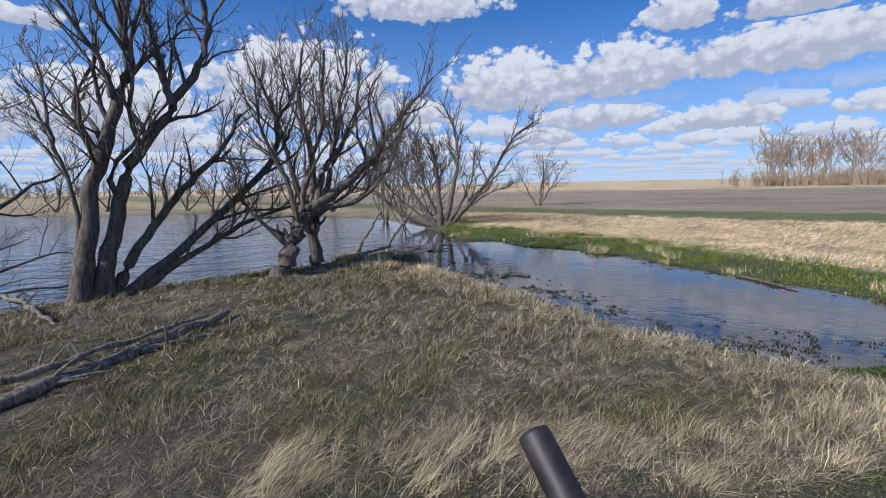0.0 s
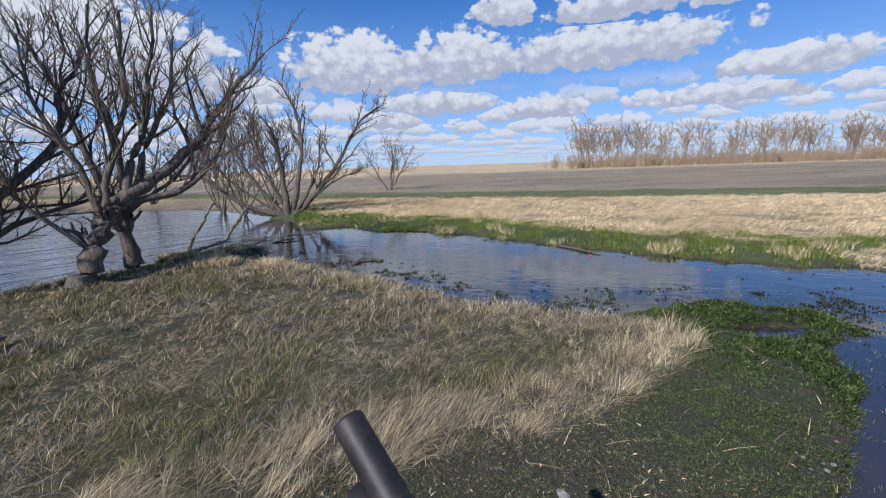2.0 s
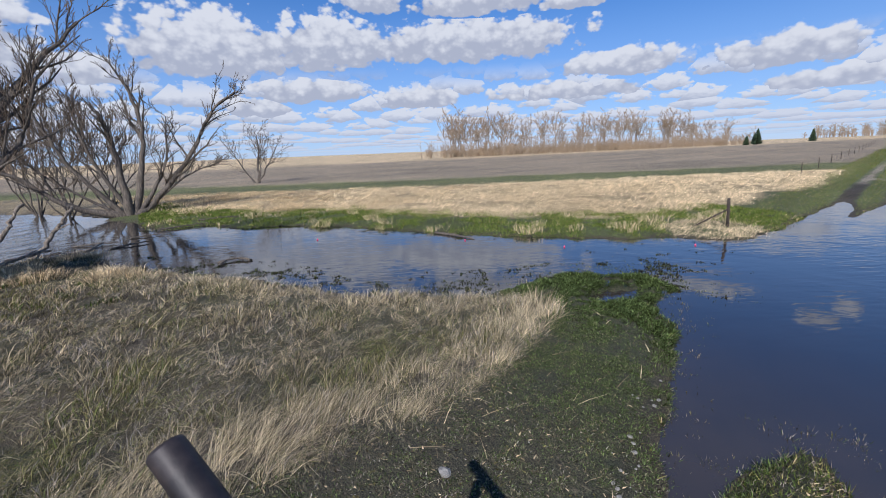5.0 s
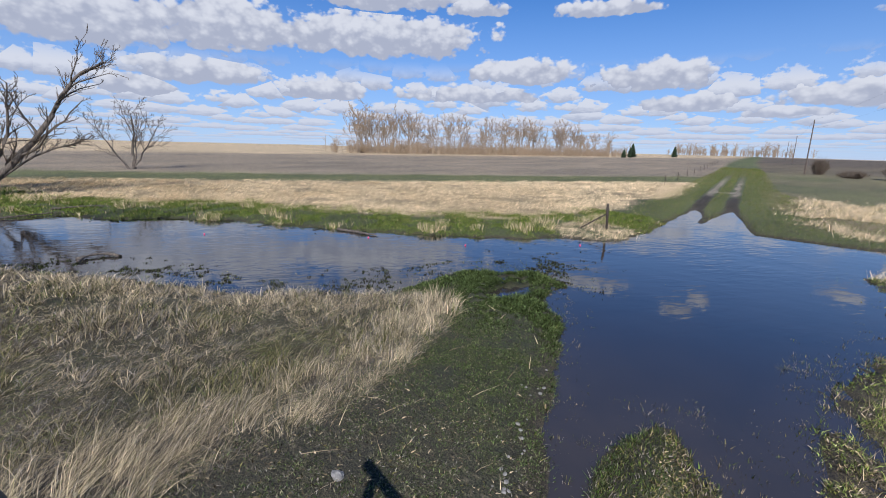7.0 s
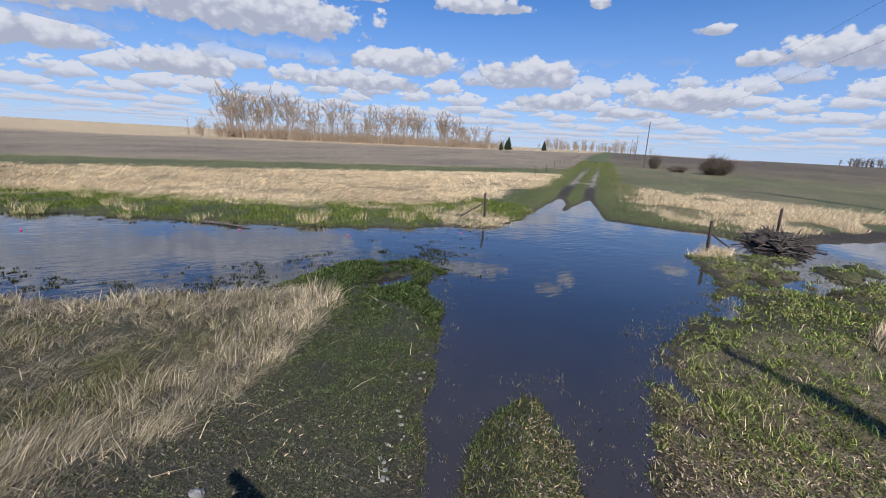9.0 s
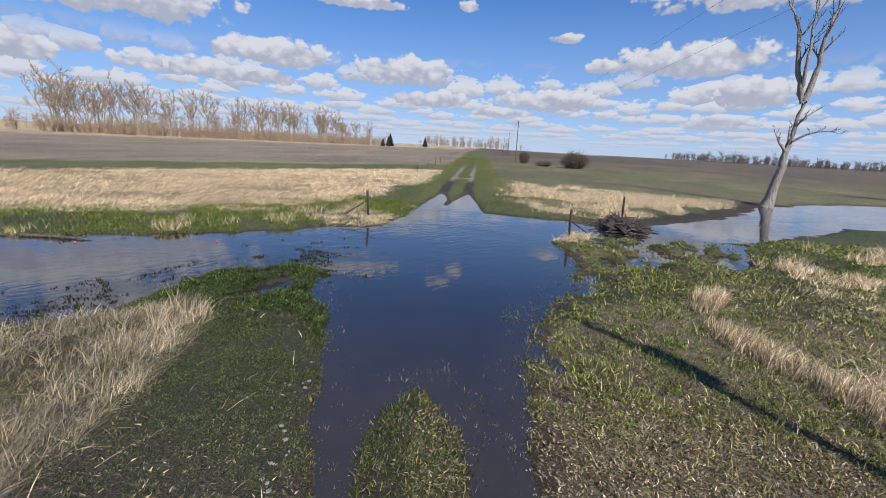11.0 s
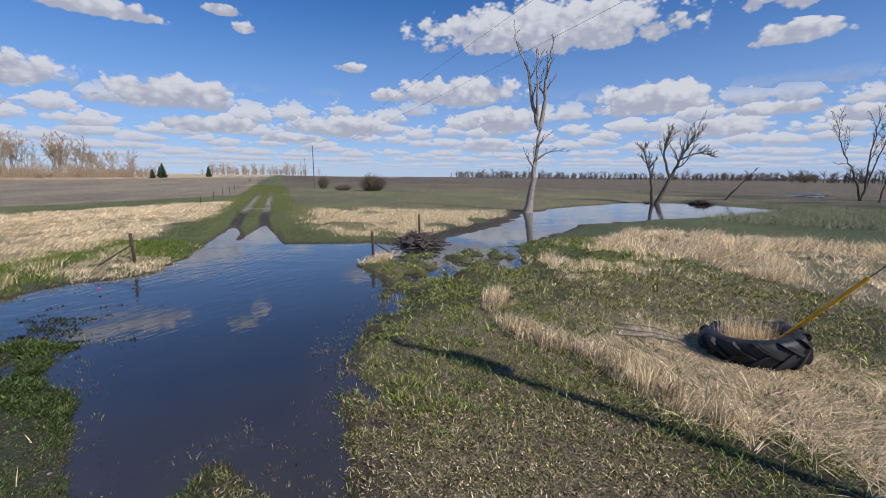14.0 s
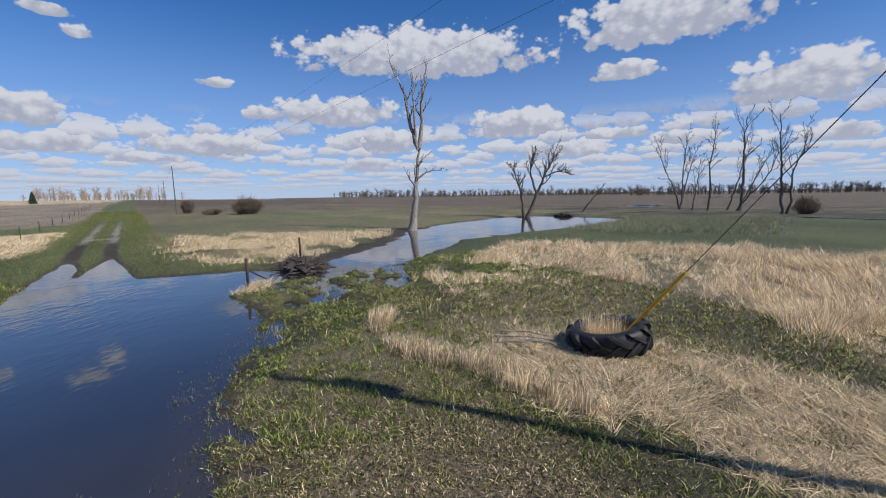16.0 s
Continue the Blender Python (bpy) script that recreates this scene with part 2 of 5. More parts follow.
M_FAR_TRUNK = surface("far_trunk", plain_look((0.22, 0.17, 0.12, 1), (0.48, 0.40, 0.31, 1), 2.0, 0.9))
M_CONIFER = surface("conifer", plain_look((0.015, 0.03, 0.012, 1), (0.045, 0.075, 0.03, 1), 3.0, 0.85))
M_RUBBER = surface("rubber", plain_look((0.008, 0.008, 0.008, 1), (0.024, 0.023, 0.022, 1), 5.0, 0.6, 0.004))
M_YELLOW = surface("yellow_plastic", plain_look((0.62, 0.33, 0.012, 1), (0.80, 0.46, 0.02, 1), 4.0, 0.45, 0.001))
M_WIRE = surface("steel_wire", plain_look((0.05, 0.05, 0.05, 1), (0.10, 0.10, 0.10, 1), 20.0, 0.5, 0.001, 0.6))
M_PIPE = surface("painted_pipe", plain_look((0.014, 0.012, 0.013, 1), (0.045, 0.035, 0.033, 1), 5.0, 0.55, 0.0012, 0.1))
M_POST = surface("post", plain_look((0.03, 0.022, 0.018, 1), (0.09, 0.065, 0.05, 1), 8.0, 0.8))
M_POLE = surface("pole_wood", plain_look((0.07, 0.05, 0.038, 1), (0.17, 0.13, 0.10, 1), 5.0, 0.9))
M_STONE = surface("stone", plain_look((0.16, 0.15, 0.13, 1), (0.38, 0.36, 0.32, 1), 9.0, 0.85, 0.006))
M_GLASSY = surface("porcelain", plain_look((0.25, 0.24, 0.22, 1), (0.4, 0.38, 0.36, 1), 5.0, 0.3))

# ---- plan ----
# shorelines at water level, walked round the open water
NEAR_BANK = [(-60, -12), (-30, 1), (-16, 12), (-14.2, 14), (-12.3, 16.4), (-10, 18.6), (-7.3, 21.2), (-5.9, 22.6), (-3.4, 22.3), (-3, 19), (-0.9, 17), (0.4, 15.2),
    (1.7, 13), (2.8, 11.1), (4.1, 9.4), (5.4, 8.4), (6.5, 8.9), (8.2, 8.7), (9.8, 7.0), (9.3, 6.2), (7.9, 5.9), (6.6, 4.9), (4.6, 3.8), (3.4, 3.2), (2.3, 2.7), (0.6, 1.9)]
FORD_RIGHT = [(0.3, 0.0), (2.5, 0.25), (4.1, 0.5), (6.1, 0.6), (7.4, 0.45), (9.3, 0.1), (11.2, -0.7), (13.9, -0.5), (16.8, -0.1), (17.6, -0.6), (18.3, -2.2), (19, -4.3)]
POND = [(19.6, -7.6), (22.1, -11), (28.6, -17.4), (30, -23), (31.4, -31), (34, -46), (44, -49), (55, -46), (54, -40), (47.5, -27), (40, -18), (35, -14.8), (28.6, -10.4), (24.8, -6.5), (20.7, -3.4)]
LANE_NOTCH = [(21.4, -2.2), (22.5, -0.8), (22.8, 1.2), (23, 3.6), (33.0, 6.15), (28.4, 6.25), (24.6, 6.25), (28.4, 6.9), (32.6, 8.2), (28, 7.9), (20, 7.4), (16.2, 7.4)]
FAR_BANK = [(15.6, 9.0), (13.9, 10.4), (12, 13), (9.9, 16), (8.5, 18.7), (7.1, 22), (4.9, 24.8), (2, 27), (1.5, 29), (-1.0, 29.5), (-2.5, 34), (-5, 41), (-8, 48), (-14, 54), (-30, 63),
    (-45, 67), (-73, 68), (-110, 62), (-150, 30), (-120, -25)]
SHORE = np.array(NEAR_BANK + FORD_RIGHT + POND + LANE_NOTCH + FAR_BANK, float)
MEDIAN = np.array([(0.4, 1.2), (2.2, 2.1), (3.6, 2.45), (4.7, 2.15), (4.2, 1.7), (3.2, 1.2), (1.2, 0.75)])
LANE = np.array([(-6, 0.2), (2.7, 1.75), (25, 5.7), (31, 6.9), (50, 9.6), (100, 16.4), (200, 31), (420, 58), (900, 118)], float)
RIDGE = np.array([(-12, 4.6), (-3, 5.1), (-0.6, 5.35), (1.4, 5.3), (2.9, 5.7), (4.6, 6.3), (5.9, 7.0), (6.4, 7.6)])
CREEK = np.array([(-40, 45), (-6, 30), (0, 22), (5, 16.5), (8, 12.5), (11, 9), (16, 5.5)], float)
DITCH = np.array([(14, 0.5), (21, -4.5), (26, -12), (34, -19), (44, -34), (60, -60)], float)
TAN_RIGHT = np.array([(19.9, -13.3), (22.5, -17.3), (18, -23), (10.7, -28), (2, -27), (-4, -12), (2, -10.8), (5.6, -12.4), (7.7, -13.1), (13, -13.2), (16.4, -11)])


def value_noise(x, y, seed=0):
    xi, yi = np.floor(x).astype(np.int64), np.floor(y).astype(np.int64)
    fx, fy = x - xi, y - yi
    fx, fy = fx * fx * (3 - 2 * fx), fy * fy * (3 - 2 * fy)

    def cell(a, b):
        h = (a * 374761393 + b * 668265263 + seed * 974634777) & 0xFFFFFFFF
        h = ((h ^ (h >> 13)) * 1274126177) & 0xFFFFFFFF
        return ((h ^ (h >> 16)) & 0xFFFF) / 65535.0
    top = cell(xi, yi) * (1 - fx) + cell(xi + 1, yi) * fx
    low = cell(xi, yi + 1) * (1 - fx) + cell(xi + 1, yi + 1) * fx
    return top * (1 - fy) + low * fy


def fbm(x, y, seed=0, octaves=4):
    out, amp = np.zeros_like(x), 0.5
    for k in range(octaves):
        out = out + amp * value_noise(x * 2 ** k, y * 2 ** k, seed + k)
        amp *= 0.5
    return out


def outline_distance(poly, x, y):
    """Distance to a closed outline, negative inside."""
    best, inside = np.full(x.shape, 1e9), np.zeros(x.shape, bool)
    for (ax, ay), (bx, by) in zip(poly, np.roll(poly, -1, axis=0)):
        dx, dy = bx - ax, by - ay
        k = np.clip(((x - ax) * dx + (y - ay) * dy) / (dx * dx + dy * dy), 0, 1)
        best = np.minimum(best, (x - ax - k * dx) ** 2 + (y - ay - k * dy) ** 2)
        if dy != 0:
            inside ^= ((ay > y) != (by > y)) & (x < ax + dx * (y - ay) / dy)
    return np.where(inside, -1, 1) * np.sqrt(best)


def land_distance(x, y):
    """Metres of dry land from the water's edge; negative over water."""
    wide = np.clip((np.hypot(x - 4, y - 6) - 8) / 40, 0, 1)
    wobble = (fbm(x * 0.9, y * 0.9, 5) - 0.47) * (0.9 + 1.6 * wide) + (fbm(x * 4, y * 4, 9, 3) - 0.44) * 0.45
    wobble = wobble * (1 - 0.8 * smooth(5, 2.5, np.abs(y - line_y(LANE, x))) * (x > 21) * (x < 36))
    wobble = wobble * (1 - 0.6 * smooth(8, 5.5, x) * smooth(3.5, 2.5, np.abs(y - line_y(LANE, x))))
    d = outline_distance(SHORE, x, y)
    d = d - 7.5 * np.exp(-((x - 15.8) / 2.8) ** 2 - ((y + 4.8) / 2.6) ** 2) * smooth(0.34, 0.56, fbm(x * 1.1, y * 1.1, 15))
    island = -outline_distance(MEDIAN, x, y)
    return np.maximum(d, island) + wobble


GRID_X, GRID_Y, GRID_STEP = -24.0, -66.0, 0.2
GRID = []


def land_lookup(x, y):
    """The same distance, read from a fine grid over the middle of the plan."""
    if not GRID:
        gx, gy = np.meshgrid(GRID_X + GRID_STEP * np.arange(820), GRID_Y + GRID_STEP * np.arange(680))
        GRID.append(np.concatenate([land_distance(a, b)[None] for a, b in zip(gx, gy)]))
    fx = np.clip((x - GRID_X) / GRID_STEP, 0, 818.99)
    fy = np.clip((y - GRID_Y) / GRID_STEP, 0, 678.99)
    i, j = fx.astype(int), fy.astype(int)
    fx, fy, g = fx - i, fy - j, GRID[0]
    return (g[j, i] * (1 - fx) + g[j, i + 1] * fx) * (1 - fy) + (g[j + 1, i] * (1 - fx) + g[j + 1, i + 1] * fx) * fy


def line_y(line, x):
    return np.interp(x, line[:, 0], line[:, 1])


def lane_offset(x, y):
    return y - line_y(LANE, x)


def smooth(a, b, v):
    t = np.clip((v - a) / (b - a), 0, 1)
    return t * t * (3 - 2 * t)


def wet_marsh(x, y):
    """The drowned hollow between the lane and the pond."""
    return smooth(13.6, 15, x + 0.15 * (y + 4)) * smooth(21, 19.5, x) * smooth(-11.5, -9, y + 0.2 * (17 - x)) * smooth(-2.2, -3.6, y)


def ground_height(x, y, d=None):
    x, y = np.asarray(x, float), np.asarray(y, float)
    if d is None:
        d = land_distance(x, y)
    r = np.hypot(x, y)
    land = 0.02 + 0.24 * (1 - np.exp(-np.maximum(d, 0) / 1.6)) + 0.10 * (fbm(x * 0.5, y * 0.5, 21) - 0.47) * smooth(0.2, 2, d)
    bed = -0.55 * (1 - np.exp(np.minimum(d, 0) / 1.2))
    leafy = smooth(5.8, 7.6, x) * smooth(12, 10, x) * (lane_offset(x, y) > 0) * (y < line_y(CREEK, x) + 1) * 1.15
    marsh = wet_marsh(x, y)
    edge = smooth(3.5, 5, x) * (x < 14) * (y < 1.5) * (lane_offset(x, y) < 0) * smooth(1.5, 0.3, d)
    wet = np.clip(leafy * 0.9 + marsh * 1.1 + edge * 0.9, 0, 1.1) * smooth(0.44, 0.56, fbm(x * 1.5, y * 1.5, 23) + 0.06 * marsh)
    land = land - wet * (land + 0.05)
    h = np.where(d > 0, land, bed + 0.02)
    way = np.degrees(np.arctan2(y, x))
    rise = np.interp(way, [-180, -90, -70, -45, -20, 0, 10, 35, 60, 85, 110, 140, 180], [3, 0.5, 0.0, 0.6, 2.0, 3.6, 4.6, 6.0, 7.6, 7.2, 5, 3, 3])
    h = h + rise * np.clip((r - 45) / 480, 0, 1) ** 1.1 * (d > 0)
    return h


def height_at(x, y):
    return float(ground_height(np.array([x]), np.array([y]))[0])


def np_mesh(name, co, quads=None, tris=None, colour=None, material=None, smooth_faces=True):
    me = bpy.data.meshes.new(name)
    me.vertices.add(len(co))
    me.vertices.foreach_set("co", np.ascontiguousarray(co, np.float32).ravel())
    groups = [g for g in (quads, tris) if g is not None and len(g)]
    loops = np.concatenate([g.ravel() for g in groups]).astype(np.int32)
    sizes = np.concatenate([np.full(len(g), g.shape[1], np.int32) for g in groups])
    me.loops.add(len(loops))
    me.loops.foreach_set("vertex_index", loops)
    me.polygons.add(len(sizes))
    me.polygons.foreach_set("loop_start", np.concatenate([[0], np.cumsum(sizes)[:-1]]).astype(np.int32))
    me.polygons.foreach_set("use_smooth", np.full(len(sizes), smooth_faces))
    me.update(calc_edges=True)
    if colour is not None:
        rgba = np.ones((len(co), 4), np.float32)
        rgba[:, :3] = colour
        me.color_attributes.new("tint", "FLOAT_COLOR", "POINT").data.foreach_set("color", rgba.ravel())
    if material is not None:
        me.materials.append(material)
    return me


def spaced(inner_low, inner_high, step, grow, reach):
    """Even steps in the middle, growing ones out to the horizon."""
    mid = np.arange(inner_low, inner_high + step / 2, step)
    out, s = [0.0], step
    while out[-1] < reach:
        s *= grow
        out.append(out[-1] + s)
    out = np.array(out[1:])
    return np.concatenate([inner_low - out[::-1], mid, mid[-1] + out])


def zone_colour(x, y, d):
    """Base colour of the soil and turf, by the plan."""
    def lay(base, colour, weight):
        return base * (1 - weight[:, None]) + np.array(colour) * weight[:, None]
    lo = lane_offset(x, y)
    patch = fbm(x * 0.35, y * 0.35, 31)
    s = 0.57 * x + 0.82 * y
    north = (y > line_y(CREEK, x)) & (lo > 0) | (lo > 0) & (x > 16)
    near = (lo > 0) & ~north
    beyond = (lo <= 0) & (y > line_y(DITCH, x))
    c = np.tile(np.array([0.30, 0.245, 0.155]), (len(x), 1))
    # near bank: matted dry grass, greener between; colours darkened partway to cloud shade
    c = lay(c, (0.095, 0.08, 0.056), near * 1.0)
    c = lay(c, (0.05, 0.056, 0.026), near * smooth(0.38, 0.54, patch) * 0.9)
    verge = near * smooth(0.3, -0.3, y - line_y(RIDGE, x)) * smooth(-8, -2, x) + near * smooth(5.6, 6.4, x)
    c = lay(c, (0.045, 0.054, 0.026), np.clip(verge, 0, 1) * (0.7 + 0.3 * smooth(2.0, 4.0, x)))
    c = lay(c, (0.065, 0.058, 0.042), np.clip(verge, 0, 1) * smooth(3.0, 0.8, x) * 0.6)
    # far bank: a green margin, a tan meadow, a green strip, then stubble up to the rise
    green = north * (x > -4) * smooth(4.2, 3.0, d + 2.5 * (patch - 0.47)) * smooth(60, 40, s)
    c = lay(c, (0.41, 0.325, 0.19), north * smooth(2.5, 4.5, d) * smooth(3.0, 4.5, lo))
    c = lay(c, (0.46, 0.375, 0.24), north * smooth(44, 48, s))
    c = lay(c, (0.13, 0.15, 0.05), north * smooth(45, 47, s) * smooth(60, 55, s + 5 * (patch - 0.47)))
    # stubble band darkened partway to cloud shade, sunlit paleness beyond put into the colour
    c = lay(c, (0.31, 0.255, 0.185), north * smooth(56, 60, s + 4 * (patch - 0.47)))
    c = lay(c, (0.62, 0.49, 0.31), north * smooth(150, 185, s + 0.25 * (y - x)))
    c = lay(c, (0.07, 0.095, 0.028), green)
    # right of the lane: dry tufts, then green, then ploughed land, pale beige farthest out
    c = lay(c, (0.10, 0.125, 0.042), beyond * smooth(4.4, 2.0, d + 3 * (patch - 0.47)) * (x < 60))
    c = lay(c, (0.20, 0.185, 0.095), beyond * smooth(30, 42, x))
    c = lay(c, (0.145, 0.16, 0.065), beyond * smooth(30, 42, x) * smooth(0.45, 0.55, fbm(x * 0.07, y * 0.16, 35)) * 0.8)
    c = lay(c, (0.165, 0.135, 0.085), beyond * smooth(85, 125, x - 0.25 * y))
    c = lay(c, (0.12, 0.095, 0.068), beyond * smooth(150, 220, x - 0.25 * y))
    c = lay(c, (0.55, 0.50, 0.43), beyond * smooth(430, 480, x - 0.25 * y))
    south = (lo <= 0) & ~beyond
    c = lay(c, (0.052, 0.054, 0.026), south * (0.5 + 0.5 * smooth(0.35, 0.55, patch)))
    c = lay(c, (0.19, 0.155, 0.095), south * smooth(6.0, 3.0, x) * smooth(-4.2, -2.5, y))
    c = lay(c, (0.085, 0.11, 0.035), south * smooth(14, 20, np.hypot(x, y)) * smooth(75, 55, np.hypot(x, y)))
    tan = smooth(1.0, -1.0, outline_distance(TAN_RIGHT, x, y))
    c = lay(c, (0.40, 0.32, 0.20), south * tan * (0.35 + 0.65 * smooth(0.40, 0.52, fbm(x * 0.45, y * 0.45, 91))))
    c = lay(c, (0.09, 0.11, 0.035), south * (1 - tan) * smooth(-24, -30, y + 0.2 * x) * smooth(75, 55, np.hypot(x, y)))
    c = lay(c, (0.14, 0.115, 0.08), south * smooth(95, 120, np.hypot(x, y)))
    # the lane itself
    w = np.interp(x, [0, 20, 35, 100, 300], [2.4, 2.2, 2.8, 3.6, 4.2])
    lane = smooth(1.0, -0.6, np.abs(lo) - w) * (x > 15)
    c = lay(c, (0.105, 0.135, 0.045), lane)
    rut = np.minimum(np.abs(lo - 0.95), np.abs(lo + 0.95)) + 0.5 * (fbm(x * 0.7, y * 1.5, 33) - 0.47)
    c = lay(c, (0.36, 0.31, 0.24), smooth(0.34, 0.14, rut) * smooth(37, 42, x) * (0.25 + 0.75 * smooth(75, 55, x)) * smooth(180, 120, x))
    c = lay(c, (0.36, 0.32, 0.25), smooth(1.3, 0.8, np.abs(x - 46)) * (np.abs(lo) < 1.3))
    c = lay(c, (0.035, 0.028, 0.02), smooth(0.5, 0.25, rut) * (x > 20) * smooth(44, 39, x))
    # wet mud along every edge, widest on the pond's bank
    c = lay(c, (0.032, 0.026, 0.019), beyond * (x > 20) * (x < 42) * (0.12 + 0.88 * smooth(-0.5, -3.5, y)) * smooth(2.2, 1.0, d + 2.0 * (fbm(x * 0.9, y * 0.9, 37) - 0.47)))
    c = lay(c, (0.05, 0.042, 0.03), smooth(0.45, 0.05, d) * smooth(70, 50, np.hypot(x, y)))
    c = lay(c, (0.06, 0.05, 0.035), 1.0 * (d < 0))
    return c


def build_ground():
    xs, ys = spaced(-13, 60, 0.22, 1.08, 4200), spaced(-9, 20, 0.22, 1.08, 4200)
    gx, gy = np.meshgrid(xs, ys)
    x, y = gx.ravel(), gy.ravel()
    d = land_distance(x, y)
    z = ground_height(x, y, d)
    i = np.arange(len(x)).reshape(gx.shape)
    quads = np.stack([i[:-1, :-1], i[:-1, 1:], i[1:, 1:], i[1:, :-1]], -1).reshape(-1, 4)
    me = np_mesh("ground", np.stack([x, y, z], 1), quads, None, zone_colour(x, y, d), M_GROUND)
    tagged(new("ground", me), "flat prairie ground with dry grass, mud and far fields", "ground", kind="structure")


def build_water():
    xs, ys = spaced(-14, 34, 0.5, 1.12, 130), spaced(-12, 26, 0.5, 1.12, 90)
    gx, gy = np.meshgrid(xs, ys)
    x, y = gx.ravel(), gy.ravel()
    d = land_distance(x, y)
    i = np.arange(len(x)).reshape(gx.shape)
    quads = np.stack([i[:-1, :-1], i[:-1, 1:], i[1:, 1:], i[1:, :-1]], -1).reshape(-1, 4)
    keep = (d[quads] < 5.0).any(axis=1)
    me = np_mesh("water", np.stack([x, y, np.zeros_like(x)], 1), quads[keep], None, None, M_WATER)
    lake = smooth(-1, -9, x + 0.25 * (y - 25)) * (y > 8)
    creek = smooth(7.0, 10.5, y + 0.35 * (x - 6)) * (lane_offset(x, y) > 0)
    notch = np.exp(-((x - 18.5) / 5.5) ** 2 - ((y - 4.2) / 3.6) ** 2)
    wind = 0.06 + 0.17 * creek * (1 - lake) + 0.35 * notch + 0.35 * smooth(22, 27, x) * smooth(-6, -12, y)
    shallow = smooth(-0.9, 0.2, d) * 0.5 + smooth(10.0, 2.0, x) * (np.hypot(x, y) < 11) * 0.9
    for key, value in (("wind", wind), ("swell", lake), ("shallow", np.clip(shallow, 0, 1))):
        me.attributes.new(key, "FLOAT", "POINT").data.foreach_set("value", value.astype(np.float32))
    tagged(new("water", me), "dark blue floodwater over the lane, rippled by wind", "water", kind="structure")


build_ground()
build_water()

# ---- trees ----
EYE = Vector((-1.2, 0.8, 0))


class Wood:
    """Gathers tapered round limbs into one mesh."""

    def __init__(self):
        self.co, self.quads, self.count = [], [], 0

    def limb(self, points, radii, sides=6):
        pts = np.array(points, float)
        step = np.empty_like(pts)
        step[1:-1], step[0], step[-1] = pts[2:] - pts[:-2], pts[1] - pts[0], pts[-1] - pts[-2]
        step /= np.sqrt((step * step).sum(axis=1))[:, None] + 1e-9
        sx, sy, sz = step.T
        steep, zero = np.abs(sz) > 0.9, np.zeros(len(pts))
        u = np.where(steep[:, None], np.stack([zero, sz, -sy], 1), np.stack([sy, -sx, zero], 1))
        u /= np.sqrt((u * u).sum(axis=1))[:, None] + 1e-9
        v = np.stack([sy * u[:, 2] - sz * u[:, 1], sz * u[:, 0] - sx * u[:, 2], sx * u[:, 1] - sy * u[:, 0]], 1)
        a = np.arange(sides) * 2 * math.pi / sides
        ring = (np.cos(a)[None, :, None] * u[:, None] + np.sin(a)[None, :, None] * v[:, None]) * np.array(radii)[:, None, None]
        self.co.append((pts[:, None] + ring).reshape(-1, 3))
        i = self.count + np.arange(len(pts) * sides).reshape(len(pts), sides)
        j = np.roll(i, -1, axis=1)
        self.quads.append(np.stack([i[:-1], j[:-1], j[1:], i[1:]], -1).reshape(-1, 4))
        self.count += len(pts) * sides

    def mesh(self, name, material):
        return np_mesh(name, np.concatenate(self.co), np.concatenate(self.quads), None, None, material)


def part(name, mesh, parent, label="", kind=""):
    ob = new(name, mesh)
    ob.parent = parent
    return tagged(ob, label, kind=kind)


def unit(v):
    return v / (np.linalg.norm(v) + 1e-9)


def grow(levels, start, way, length, radius, level, rng, habit):
    """One limb and all that springs from it. levels: the meshes for trunk, branches and twigs."""
    n = habit["twig"] if level >= 2 else max(4, min(9, int(length / habit["step"]) + 2))
    pts, d = [np.array(start, float)], unit(np.array(way, float))
    for k in range(n - 1):
        d = unit(d + rng.normal(0, habit["crook"], 3) + np.array([0, 0, habit["lift"]]))
        pts.append(pts[-1] + d * length / (n - 1))
    t = np.linspace(0, 1, n)
    radii = np.maximum(radius * (1 - 0.75 * t), habit["thin"])
    levels[min(level, 2)].limb(pts, radii, (8, 5, 3)[min(level, 2)] if level < 2 else 3)
    spring(levels, np.array(pts), radii, length, level, rng, habit)


def spring(levels, pts, radii, length, level, rng, habit):
    if level >= habit["depth"]:
        return
    count = habit["kids"][level]
    for k in range(count):
        f = habit["bare"][level] + (1 - habit["bare"][level]) * (k + rng.random()) / count
        i = min(int(f * (len(pts) - 1)), len(pts) - 2)
        g = f * (len(pts) - 1) - i
        p = pts[i] * (1 - g) + pts[i + 1] * g
        ahead = unit(pts[i + 1] - pts[i])
        side = unit(np.cross(ahead, rng.normal(0, 1, 3)))
        spread = habit["spread"] * rng.uniform(0.6, 1.25)
        way = ahead * math.cos(spread) + side * math.sin(spread) + np.array([0, 0, habit["up"]])
        grow(levels, p, way, length * habit["ratio"] * rng.uniform(0.55, 1.15) * (1.15 - 0.55 * f), radii[i] * 0.5, level + 1, rng, habit)


HABIT = dict(step=0.7, crook=0.2, lift=0.07, thin=0.007, depth=3, kids=(8, 8, 7), bare=(0.3, 0.15, 0.1), spread=0.85, up=0.22, ratio=0.55, twig=3)


